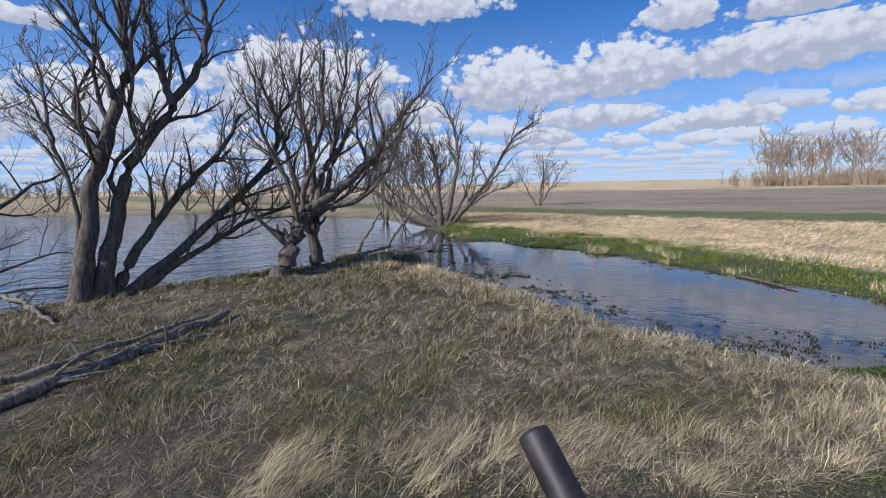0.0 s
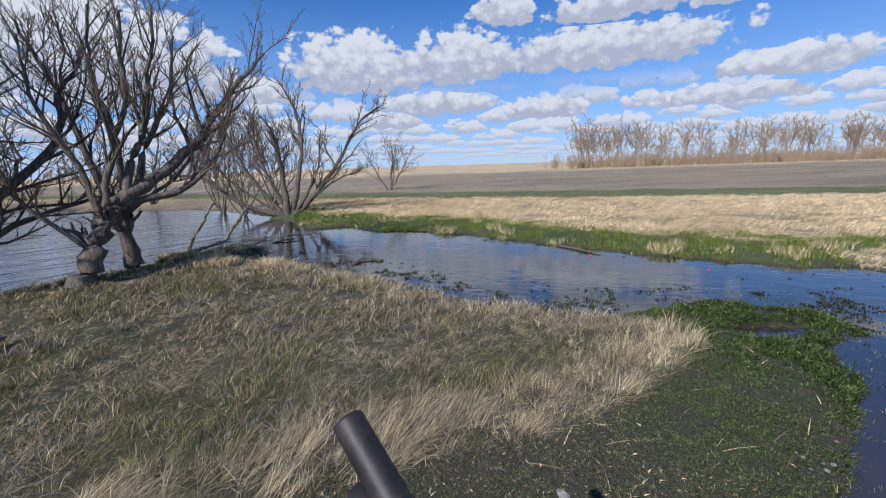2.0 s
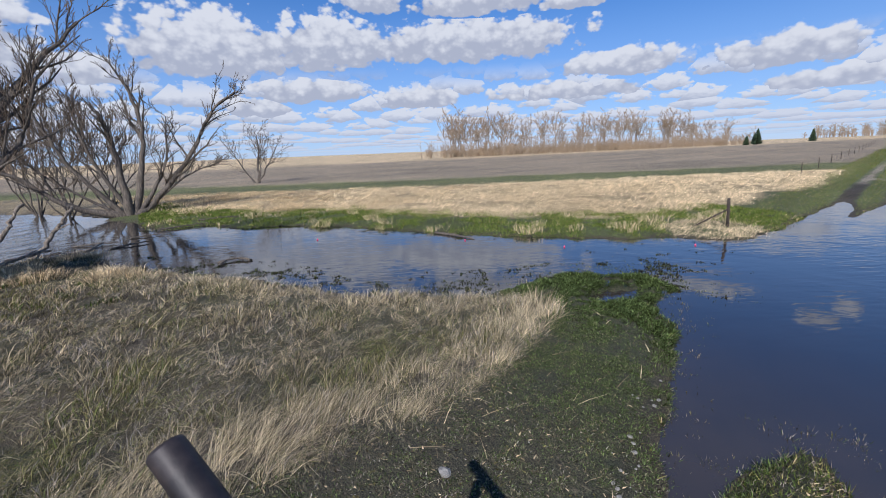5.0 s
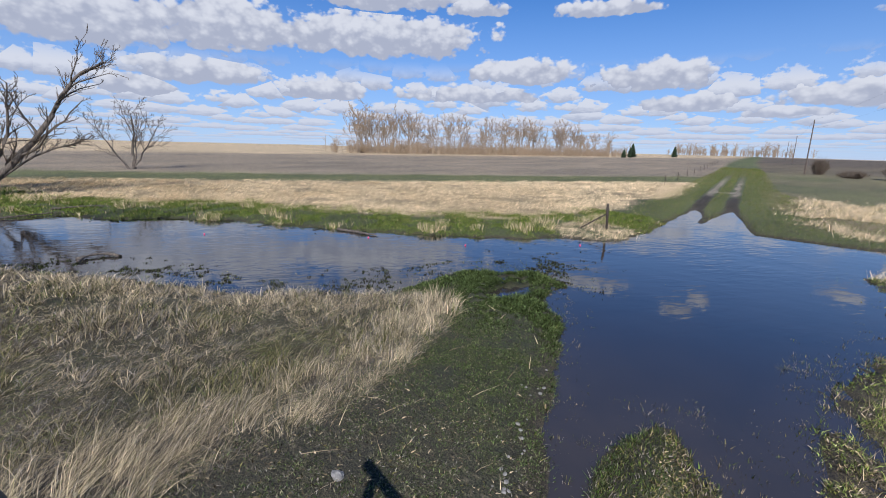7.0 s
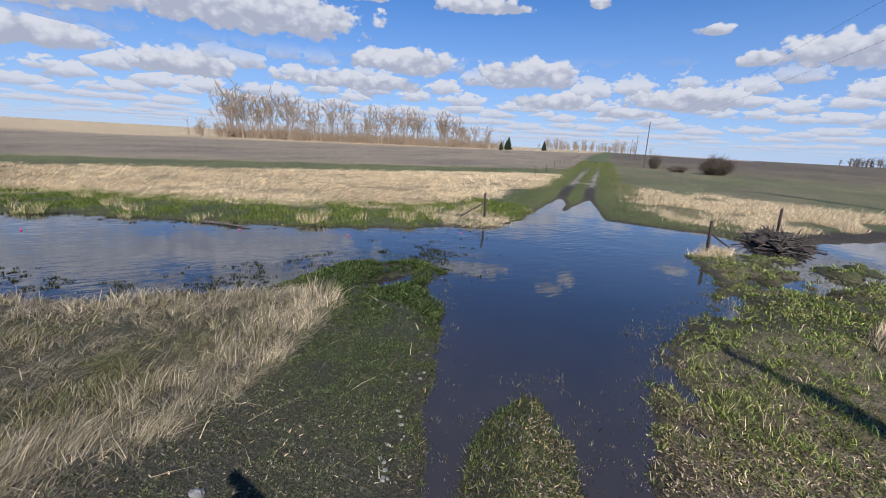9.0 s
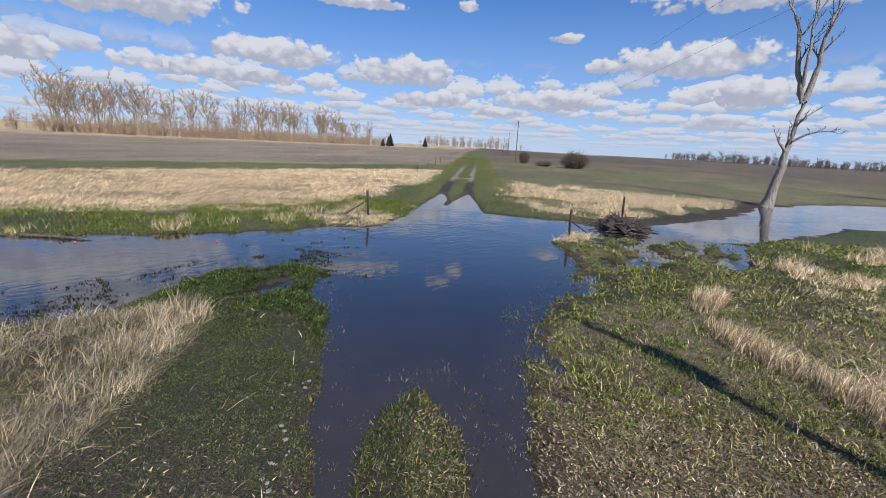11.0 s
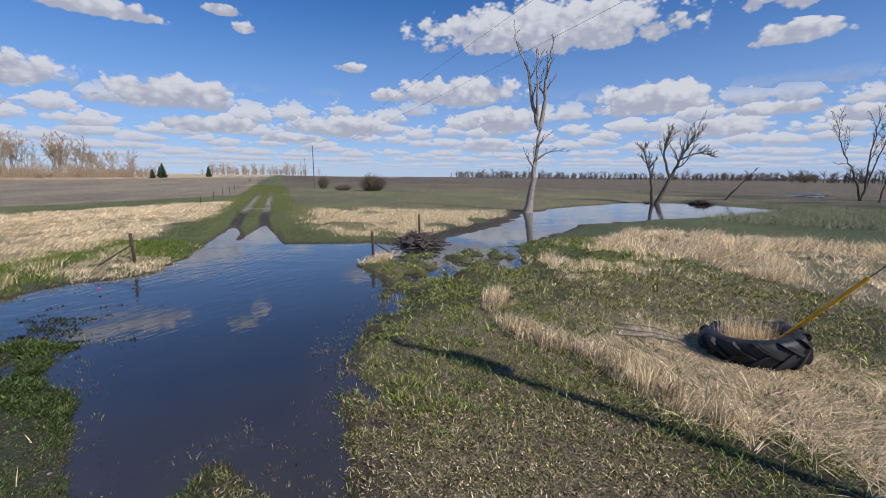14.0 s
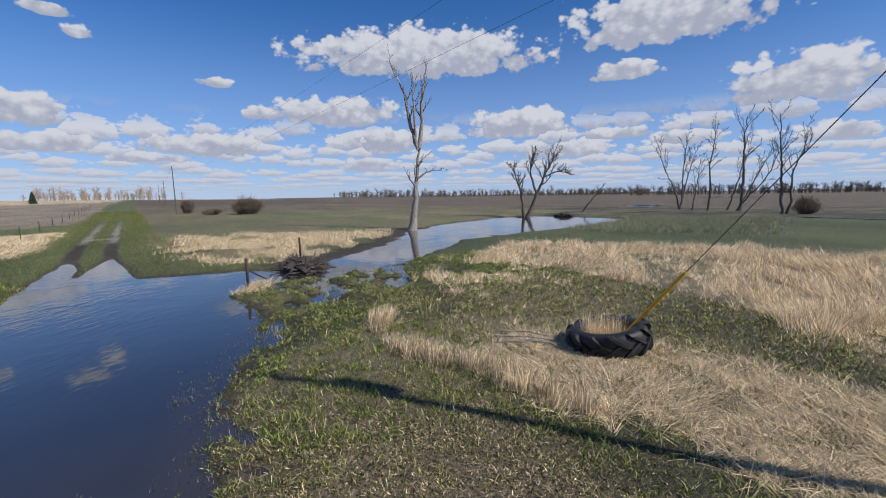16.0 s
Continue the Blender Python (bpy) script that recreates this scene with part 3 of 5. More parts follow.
def bowed(stem, right, away, rng, habit):
    """A stem that bends through a few (right, up) knots: start radius, end radius, knots, and how far its tip leans away."""
    radius, end, knots, *lean = stem
    lean = lean[0] if lean else 0.0
    k = np.array(knots, float)
    n = 6 * (len(k) - 1) + 1
    t = np.linspace(0, len(k) - 1, n)
    i = np.minimum(t.astype(int), len(k) - 2)
    f = (t - i)[:, None]
    pad = np.concatenate([[2 * k[0] - k[1]], k, [2 * k[-1] - k[-2]]])
    a, b, c, d = pad[i], pad[i + 1], pad[i + 2], pad[i + 3]
    flat = 0.5 * (2 * b + (c - a) * f + (2 * a - 5 * b + 4 * c - d) * f ** 2 + (3 * b - a - 3 * c + d) * f ** 3)
    g = np.linspace(0, 1, n)
    pts = flat[:, :1] * right + np.outer(lean * g ** 1.5, away) + np.outer(flat[:, 1], (0, 0, 1.0))
    pts[1:] += rng.normal(0, 0.02 + radius * 0.09, (n - 1, 3)) * np.array([1, 1, 0.4])
    radii = np.maximum(radius + (end - radius) * g ** 0.8, habit["thin"]) * rng.uniform(0.95, 1.06, n)
    if knots[0][1] < 0.3:
        radii[:5] *= (1.3, 1.2, 1.12, 1.06, 1.02)
    return pts, radii


def tree(name, label, base, stems, seed, habit=None, materials=None, group="", category="tree", across=None):
    """A bare tree. stems: (right, up, away, radius, bow) as seen from the lane, and perhaps the (right, up) at which it forks off;
    bow below 0 starts flat and turns up."""
    h = dict(HABIT, **(habit or {}))
    rng = np.random.default_rng(seed)
    x, y = base
    z = height_at(x, y) - 0.12
    thing = tagged(new(name), label, category, group)
    thing.location = (x, y, z)
    away = np.array(unit(np.array([x - EYE.x, y - EYE.y, 0]))) if across is None else np.array([0, 1.0, 0])
    right = np.array([away[1], -away[0], 0])
    mats = materials or (M_BARK, M_TWIG)
    for stem in stems:
        wood, spray = Wood(), Wood()
        if isinstance(stem[2], list):
            pts, radii = bowed(stem, right, away, rng, h)
            wood.limb(pts, radii, 10)
            length = float(np.linalg.norm(np.diff(pts, axis=0), axis=1).sum())
            spring([wood, wood, spray], pts, radii, length, 0, rng, h)
            limb = part("stem", wood.mesh("stem", mats[0]), thing)
            part("twig_spray", spray.mesh("twig_spray", mats[-1]), limb, kind="stuff")
            continue
        r, u, a, radius, bow, *fork = stem
        root = np.append(rng.normal(0, 0.12 if len(stems) > 1 else 0, 2) * radius * 8, 0)
        tip = right * r + away * a + np.array([0, 0, u])
        if fork:
            root = right * fork[0] + np.array([0, 0, fork[1]])
            tip = tip - root
        ctrl = root + tip * 0.5 + np.array([0, 0, bow])
        length = float(np.linalg.norm(tip))
        n = max(7, int(length / 0.6))
        t = np.linspace(0, 1, n)[:, None]
        pts = root * (1 - t) ** 2 + 2 * ctrl * t * (1 - t) + (root + tip) * t ** 2
        pts[1:] += rng.normal(0, 0.035 * length / n * 3, (n - 1, 3))
        sway = unit(rng.normal(0, 1, 3)) * length * 0.035
        pts += np.sin(t * rng.uniform(5, 8) + rng.uniform(0, 1)) * t * (1 - t) * 4 * sway
        radii = np.maximum(radius * (1 - 0.82 * t[:, 0] ** 0.9), h["thin"] * 1.5)
        radii[0] *= 1.0 if fork else 1.35
        wood.limb(pts, radii, 9)
        spring([wood, spray if h["twig"] == 2 else wood, spray], pts, radii, length, 0, rng, h)
        stem = part("stem", wood.mesh("stem", mats[0]), thing)
        if spray.co:
            part("twig_spray", spray.mesh("twig_spray", mats[-1]), stem, kind="stuff")
    return thing


BIG_WILLOW = dict(kids=(13, 8, 5), bare=(0.3, 0.1, 0.1), spread=0.75, up=0.32, ratio=0.42, crook=0.19, thin=0.0082)
tree("willow_tree", "tall leafless willow with dark furrowed stems beside the lake", (-13.0, 14.1),
     [(0.30, 0.10, [(-0.39, 0), (0.05, 2.4), (0.6, 4.7), (1.6, 7.5), (1.55, 8.6), (1.7, 12.0)], 0.4), (0.11, 0.03, [(1.05, 6.5), (0.9, 7.5), (0.0, 9.1), (-0.6, 10.6)], -0.5),
      (0.29, 0.08, [(0.18, 0), (0.6, 2.0), (1.35, 4.4), (2.7, 6.4), (4.0, 8.8), (4.0, 11.2)], 0.5), (0.15, 0.05, [(2.67, 6.45), (2.5, 7.6), (2.2, 10.4)], 0.6),
      (0.20, 0.06, [(0.4, 0), (1.3, 1.7), (2.8, 3.6), (4.2, 5.0), (5.1, 6.5)], 0.8), (0.20, 0.05, [(0.6, 0), (2.4, 1.4), (5.7, 4.4), (6.3, 6.2), (7.1, 7.5)], 0.2),
      (0.17, 0.04, [(0.9, 0), (2.5, 1.1), (5.0, 2.4), (7.2, 3.1)], -0.3), (0.09, 0.03, [(-0.3, 0.2), (-0.2, 3.3), (-0.5, 5.2), (-0.6, 7.4)], 0.6)], 11,
     BIG_WILLOW, group="willows by the lake")
tree("willow_tree", "leafless willow with thick split trunk leaning over dry grass", (-8.1, 16.9),
     [(0.36, 0.22, [(-0.05, 0), (0.7, 1.75), (1.3, 2.8)]), (0.24, 0.04, [(1.2, 2.6), (3.4, 4.2), (4.7, 5.9), (6.5, 8.0)], 0.3), (0.17, 0.04, [(1.2, 2.5), (1.9, 4.2), (2.5, 5.9), (3.1, 9.0)], 0.5),
      (0.15, 0.04, [(0.7, 1.7), (1.1, 3.5), (1.8, 5.9), (2.0, 8.4)], -0.4), (0.14, 0.04, [(1.2, 2.6), (3.1, 3.0), (4.4, 4.4), (4.9, 6.0)], -0.6), (0.09, 0.03, [(0.4, 1.2), (-1.0, 2.8), (-1.5, 4.6)], 0.3),
      (0.12, 0.03, [(0.8, 1.9), (0.4, 3.8), (-0.3, 5.6), (-0.4, 7.6)], 0.6)], 12, BIG_WILLOW, group="willows by the lake")
tree("willow_tree", "leafless willow with several upright stems beside the lake", (-7.5, 20.1),
     [(0.30, 0.17, [(-0.2, 0), (-0.3, 1.6), (0, 2.8)]), (0.16, 0.04, [(-0.3, 1.7), (-1.0, 4.3), (-1.5, 6.4), (-2.3, 8.8)], 0.4), (0.16, 0.04, [(0, 2.6), (0.8, 4.8), (1.8, 6.8), (2.2, 9.0)], 0.5),
      (0.14, 0.04, [(-0.3, 2.0), (-0.1, 4.8), (-0.5, 7.2), (-0.3, 9.4)], -0.4), (0.10, 0.03, [(0, 2.4), (1.8, 3.8), (3.2, 6.0)], 0.3)], 13, BIG_WILLOW, group="willows by the lake")
tree("willow_tree", "spreading leafless willow with fanned stems on the far shore", (-2.3, 38.6),
     [(0.30, 0.05, [(0.2, 0), (1.4, 0.9), (4.0, 4.0), (6.0, 7.3), (7.9, 8.9)]), (0.24, 0.05, [(0.1, 0), (1.3, 5.0), (1.2, 8.0), (0, 10.8)], 0.4), (0.27, 0.10, [(-0.2, 0), (-0.4, 4.6), (-0.9, 7.2)], 0.2),
      (0.26, 0.05, [(-0.5, 0), (-3.6, 1.2), (-5.8, 3.2), (-8.6, 3.6)]), (0.18, 0.04, [(-0.4, 0), (-2.8, 3.4), (-4.0, 6.4), (-4.6, 8.8)], 0.6), (0.17, 0.04, [(0, 0), (-1.8, 4.4), (-2.3, 8.2)], -0.5),
      (0.16, 0.04, [(0.3, 0), (2.4, 3.4), (3.0, 7.0)], 0.5), (0.10, 0.03, [(-0.6, 0), (-4.6, 3.4), (-6.4, 6.4)], 0.8), (0.10, 0.03, [(0.4, 0), (3.6, 2.6), (6.0, 3.6)], -0.4)],
     14, dict(BIG_WILLOW, kids=(13, 7, 5), thin=0.014, ratio=0.36), group="willows by the lake")
for k, (x, y) in enumerate([(-6.2, 41.5), (-8.5, 46.5), (-3.6, 42)]):
    tree("willow_thicket", "dense thicket of thin leafless willow shoots", (x, y),
         [(r, u, 0.5, 0.07, 0.3) for r, u in ((-3, 6), (-1.6, 7.2), (-0.5, 7.8), (0.6, 7.4), (1.8, 6.6), (3, 5))], 20 + k,
         dict(kids=(9, 6, 4), thin=0.013, step=1.0, spread=0.45), (M_BARK, M_TWIG), group="willow thickets")
tree("small_tree", "small rounded leafless tree in the tan meadow", (11.9, 67),
     [(0.4, 7.0, 0, 0.2, 0.2), (-3.0, 5.4, 0.5, 0.14, 0.3), (3.2, 5.6, -0.5, 0.14, 0.2), (1.6, 6.2, 1, 0.12, 0.3)], 30, dict(kids=(8, 6, 4), thin=0.016, step=1.0))
tree("willow_tree", "leafless willow reaching long bare limbs over the lake", (-19.0, 12.5),
     [(6.2, 5.2, 1.0, 0.16, 1.0), (3.5, 8.5, 0, 0.2, 0.5), (5.2, 2.0, -0.6, 0.09, 0.9), (6.0, 0.8, -1.5, 0.08, 0.8)], 31, dict(kids=(6, 5, 4)), group="willows by the lake")
for k, (x, y, hgt) in enumerate([(-38, 66, 8.5), (-44, 69, 7), (-58, 70, 6), (-67, 70.5, 6.5), (-26, 66, 8), (-80, 70, 7), (-18, 60, 8)]):
    tree("lakeside_tree", "bare tree with tangled limbs on the lake's far shore", (x, y),
         [(1.5, hgt, 0, 0.2, 0.2), (-2.4, hgt * 0.75, 0, 0.15, 0.2), (3.6, hgt * 0.6, 0, 0.14, -0.3)], 40 + k, dict(kids=(8, 6, 3), thin=0.02, step=1.1), group="trees across the lake")

# dead trees standing in the flooded ground
tree("dead_tree", "tall grey barkless dead tree standing at the pond", (39.5, -17.7), [(1.0, 8.6, 0, 0.42, 0.4), (-1.6, 16.6, 0, 0.24, 0.8, 0.95, 8.3), (1.9, 16.8, 0.3, 0.24, 0.2, 0.98, 8.4), (0.3, 15.5, -0.6, 0.15, 0.3, 0.7, 9.5), (3.4, 6.1, 0, 0.11, 0.7, 0.85, 5.4), (-0.5, 6.3, 0, 0.13, -0.2, 0.55, 4.6)], 50,
     dict(kids=(6, 5, 4), bare=(0.25, 0.2, 0.2), thin=0.014, spread=0.55, ratio=0.34, up=0.35, step=1.0), (M_DEAD, M_PALE), group="dead trees")
tree("dead_tree", "dark dead tree with two trunks rising from the pond", (50.5, -41.5), [(0.28, 0.05, [(0, 0), (-0.5, 4.2), (-1.8, 8.0)]), (0.32, 0.06, [(0.15, 0), (1.9, 4.2), (3.2, 7.4), (4.3, 9.6)], 0.3), (0.2, 0.06, [(1.8, 4.1), (0.9, 7.4), (1.3, 10.2)], -0.4), (0.12, 0.04, [(2.8, 6.6), (4.6, 7.4), (6.4, 7.2)])], 51,
     dict(kids=(13, 8, 6), bare=(0.42, 0.15, 0.1), thin=0.016, spread=0.65, ratio=0.42, step=1.0, up=0.3), group="dead trees")
for k, (x, y, stems) in enumerate([(48, -75.5, [(-4, 12, 0, 0.16, 0.8), (0.6, 13, 0, 0.17, 0.4), (2.6, 11.5, 0.5, 0.15, 0.3)]), (41.5, -73.5, [(0.4, 14, 0, 0.2, 0.2)]),
                                   (37.5, -74.5, [(0.2, 15, 0, 0.28, 0.0), (6.0, 11, 0, 0.16, -0.6), (4.0, 9.5, 0.5, 0.14, -0.4)]), (28, -68, [(-1.0, 13.5, 0, 0.22, 0.2), (1.6, 11, 0, 0.18, 0)]),
                                   (44.5, -74, [(1.0, 9, 0, 0.14, 0.2)]), (39.5, -75.5, [(2.6, 10.5, 0, 0.16, -0.4)])]):
    tree("dead_tree", "bare dead tree standing in the wet meadow", (x, y), stems, 60 + k,
         dict(kids=(10, 6, 4), bare=(0.42, 0.2, 0.1), thin=0.02, spread=0.65, ratio=0.34, step=1.1), (M_BARK, M_TWIG), group="dead trees")


def copies(name, label, make, places, group, category="tree"):
    """Copies of a few kinds of one thing, at (x, y, turn, size)."""
    kinds = []
    for k, (x, y, turn, size) in enumerate(places):
        if k < make[1]:
            kinds.append(make[0](k, (x, y)))
            kinds[-1].rotation_euler.z = turn
            kinds[-1].scale = (size,) * 3
        else:
            ob = copy_thing(kinds[k % make[1]], Matrix.Identity(4))
            ob.matrix_basis = Matrix.LocRotScale((x, y, height_at(x, y) - 0.15), Euler((0, 0, turn)), (size,) * 3)


def wood_tree(k, at):
    fan = [(-5.6, 12, 0.9, 0.15, 1.6), (-2.6, 15.5, -2.6, 0.17, 0.9), (0.2, 16.5, 2.4, 0.17, 0.4), (2.8, 15.2, -2.0, 0.16, 0.9), (5.4, 12.5, 0.8, 0.15, 1.5)]
    stems = [(0.6, 17, 0, 0.24, 0.3), (4.2, 14.5, 1.9, 0.15, 0.6, 0.2, 4.0), (-4.0, 14, -1.9, 0.15, 0.6, 0.2, 4.6), (1.6, 15, -3.2, 0.13, 0.6, 0.2, 5.6), (-1.4, 15.5, 3.0, 0.13, 0.6, 0.2, 5.0)] if k % 2 else fan
    return tree("cottonwood", "tall pale leafless cottonwood in a shelterbelt", at, stems, 100 + k,
                dict(kids=(8, 5, 4), bare=(0.3, 0.2, 0.1), thin=0.048, step=2.4, spread=0.75, ratio=0.42, up=0.2, twig=2), (M_FAR_TRUNK, M_FAR_TWIG), "shelterbelt trees", across=1)


def wood_shrub(k, at):
    stems = [(r, u, a, 0.09, 0.4) for r, u, a in ((-4.2, 4.0, 0.8), (-1.8, 5.6, -1.8), (0.3, 6.2, 1.8), (2.2, 5.4, -1.4), (4.2, 4.2, 1.2))]
    return tree("shrub", "brown leafless shrub under tall trees", at, stems, 120 + k,
                dict(kids=(5, 5, 4), bare=(0.05, 0.1, 0.1), thin=0.05, step=6.0, spread=0.95, up=0.1, ratio=0.5, twig=2), (M_FAR_TWIG, M_FAR_TWIG), "shelterbelt shrubs", "shrub", across=1)


rng = np.random.default_rng(7)
belt = []
for k in range(42):
    f = ((k + 0.9 * rng.random()) / 42) ** 1.15
    size = (1.02 if f < 0.3 else 0.95 if f < 0.8 else 0.74) * rng.uniform(0.85, 1.12)
    if 0.24 < f < 0.28 or 0.34 < f < 0.39 or 0.44 < f < 0.47:
        size *= 0.6
    belt.append((112 + 146 * f + rng.normal(0, 3), 155 - 52 * f + rng.uniform(0, 16), rng.uniform(0, 6.28), size))
copies("cottonwood", "", (wood_tree, 5), belt, "")
under = []
for k in range(40):
    f = (k + rng.random()) / 40
    under.append((98 + 158 * f + rng.normal(0, 2), 149 - 52 * f + rng.uniform(-2, 10), rng.uniform(0, 6.28), rng.uniform(0.5, 0.8)))
copies("shrub", "", (wood_shrub, 3), under, "")


def conifer(k, at, high):
    x, y = at
    thing = tagged(new("spruce"), "dark green cone-shaped spruce at the field's end", "tree", "spruces")
    thing.location = (x, y, height_at(x, y) - 0.1)
    trunk, crown, r = Wood(), Wood(), np.random.default_rng(200 + k)
    trunk.limb([(0, 0, 0), (0, 0, high * 0.6), (0, 0, high)], [0.28, 0.15, 0.03], 7)
    part("trunk", trunk.mesh("trunk", M_BARK), thing)
    for j in range(520):
        f = r.random() ** 0.8
        a, reach = r.uniform(0, 6.28), (1 - f) ** 0.8 * high * 0.30 * r.uniform(0.25, 1.2) + 0.15
        z0 = high * (0.06 + 0.92 * f)
        c, q = math.cos(a), math.sin(a)
        crown.limb([(0, 0, z0), (c * reach * 0.6, q * reach * 0.6, z0 - 0.1 * reach), (c * reach, q * reach, z0 - 0.05 * reach)], [0.22, 0.26, 0.03], 3)
    part("crown", crown.mesh("crown", M_CONIFER), thing, kind="stuff")


for k, (x, y, high) in enumerate([(236, 86, 7.4), (238.5, 88, 5.6), (231, 88.5, 4.4), (300, 83, 6.6)]):
    conifer(k, (x, y), high)


def far_belt(name, label, line, count, high, seed, material, dense, stout=1.0):
    """A far row of bare trees, too small to tell apart."""
    r, wood = np.random.default_rng(seed), Wood()
    pts = np.array(line, float)
    for k in range(count):
        f = (k + r.random()) / count * (len(pts) - 1)
        i = min(int(f), len(pts) - 2)
        p = pts[i] + (pts[i + 1] - pts[i]) * (f - i) + r.normal(0, 6, 2)
        z, h = height_at(*p), high * r.uniform(0.3, 1.1) * (1.5 if r.random() < 0.06 else 1)
        wood.limb([(p[0], p[1], z - 0.3), (p[0] + r.normal(0, 0.4), p[1] + r.normal(0, 0.4), z + h)], [0.3 * stout, 0.1 * stout], 4)
        for j in range(dense):
            a, g = r.uniform(0, 6.28), r.uniform(0.08, 0.8)
            e = np.array([math.cos(a), math.sin(a)]) * h * r.uniform(0.15, 0.4)
            wood.limb([(p[0], p[1], z + h * g), (p[0] + e[0], p[1] + e[1], z + min(h * 1.05, h * (g + r.uniform(0.1, 0.35))))], [0.16 * stout, 0.10 * stout], 3)
    tagged(new(name, wood.mesh(name, material)), label, "trees", kind="stuff")


far_belt("tree_row", "distant bare trees along the horizon beyond ploughed land", [(560, -150), (470, -260), (390, -390), (350, -480)], 460, 9, 301, M_TWIG, 18)
far_belt("undergrowth", "brown undergrowth of bare saplings beneath tall trees", [(106, 152), (150, 143), (200, 124), (252, 104)], 900, 6.0, 305, M_FAR_TWIG, 9, 0.42)
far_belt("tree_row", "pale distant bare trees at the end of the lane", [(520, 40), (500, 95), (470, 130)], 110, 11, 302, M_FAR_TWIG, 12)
far_belt("tree_row", "dark distant wood behind the wet meadow", [(240, -310), (190, -420), (110, -480), (0, -500)], 300, 9, 303, M_BARK, 22)
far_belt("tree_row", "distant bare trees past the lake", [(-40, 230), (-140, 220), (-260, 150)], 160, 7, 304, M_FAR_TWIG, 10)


def dark_bush(at, wide, high, count, seed):
    """A rounded bare bush of many thin shoots springing from one root."""
    r = np.random.default_rng(seed)
    thing = tagged(new("bush"), "rounded brown leafless bush at the edge of a field", "bush", "field bushes")
    thing.location = (at[0], at[1], height_at(*at) - 0.05)
    wood, spray = Wood(), Wood()
    for k in range(count):
        a, lean = r.uniform(0, 6.283), math.sqrt(r.random())
        out = np.array([math.cos(a), math.sin(a), 0]) * wide * 0.5 * lean * r.uniform(0.75, 1.05)
        top = high * math.sqrt(max(0.06, 1 - 0.85 * lean ** 2)) * r.uniform(0.7, 1.05)
        root = out * 0.35
        mid = root + (out - root) * 0.6 + np.array([0, 0, top * 0.45])
        tip = out + np.array([0, 0, top])
        wood.limb([root, mid, tip], [0.03, 0.024, 0.012], 4)
        for j in range(9):
            f = r.uniform(0.25, 1.0)
            p = mid * (1 - f) + tip * f if f > 0.5 else root * (1 - f) + mid * f
            spray.limb([p, p + (r.normal(0, 0.13, 3) + np.array([0, 0, 0.10])) * high], [0.018, 0.012], 3)
    stem = part("stems", wood.mesh("stems", M_TWIG), thing, kind="stuff")
    part("twig_spray", spray.mesh("twig_spray", M_TWIG), stem, kind="stuff")


for k, (at, wide, high, count) in enumerate([((93, -6), 6.4, 3.2, 300), ((96, 0.2), 5.0, 1.2, 130), ((107, 5), 3.0, 2.9, 110), ((26.5, -70), 3.4, 2.3, 120)]):
    dark_bush(at, wide, high, count, 310 + k)

# ---- loose wood ----


def log(name, label, points, radius, seed, material, stubs=4, group="", category="log"):
    r, wood = np.random.default_rng(seed), Wood()
    p = np.array(points, float)
    t = np.linspace(0, 1, 22)
    path = np.stack([np.interp(t, np.linspace(0, 1, len(p)), p[:, k]) for k in range(3)], 1)
    path[1:-1] += r.normal(0, radius * 0.26, (20, 3))
    radii = radius * (1.05 - 0.6 * t) * r.uniform(0.72, 1.22, 22)
    radii[-1] *= 0.4
    wood.limb(path, radii, 10)
    thing = tagged(new(name, wood.mesh(name, material)), label, category, group)
    for k in range(stubs):
        i = r.integers(3, 20)
        w = unit(unit(path[i + 1] - path[i]) * 0.9 + r.normal(0, 0.5, 3) + np.array([0, 0, 0.25]))
        b = Wood()
        n = r.uniform(2.5, 7) * min(radius, 0.12)
        b.limb([path[i], path[i] + w * n * 0.6, path[i] + w * n + np.array([0, 0, -0.2 * radius])], [min(radius, 0.12) * 0.35, min(radius, 0.12) * 0.25, min(radius, 0.12) * 0.12], 6)
        part("broken_branch", b.mesh("broken_branch", material), thing)
    return thing


log("fallen_log", "grey weathered fallen log lying in matted dry grass", [(-9.6, 4.4, 0.28), (-8.6, 6.6, 0.34), (-7.9, 8.9, 0.36), (-7.35, 11.7, 0.40)], 0.17, 401, M_PALE, 4)
log("fallen_log", "grey split log beside another in dry grass", [(-9.0, 5.8, 0.26), (-8.3, 7.9, 0.34), (-7.5, 10.6, 0.34)], 0.12, 402, M_PALE, 4)
log("fallen_log", "thin grey split timber leaning on a fallen log", [(-9.2, 6.2, 0.50), (-8.2, 8.3, 0.62), (-7.5, 11.0, 0.52)], 0.085, 405, M_PALE, 6)
log("fallen_log", "short dark broken limb beside a fallen log", [(-8.6, 8.2, 0.30), (-7.6, 9.4, 0.33), (-6.9, 10.4, 0.28)], 0.09, 406, M_BARK, 4)
for k, (p, q) in enumerate([((7.0, -5.2, 0.36), (5.7, -6.3, 0.36)), ((6.7, -5.0, 0.33), (5.9, -5.9, 0.40)), ((6.4, -5.6, 0.38), (5.3, -6.0, 0.33)), ((7.3, -5.6, 0.32), (6.2, -6.2, 0.38))]):
    mid = ((p[0] + q[0]) / 2, (p[1] + q[1]) / 2 - 0.08, 0.40)
    log("bleached_branch", "bleached bare stick lying in flattened straw", [p, mid, q], 0.024, 440 + k, M_BLEACHED, 2, "bleached sticks", "stick")
log("fallen_branch", "grey fallen branch leaning at the lake's edge", [(-14.6, 12.3, 0.9), (-13.0, 11.9, 0.6), (-11.6, 11.2, 0.22)], 0.10, 403, M_PALE, 5)
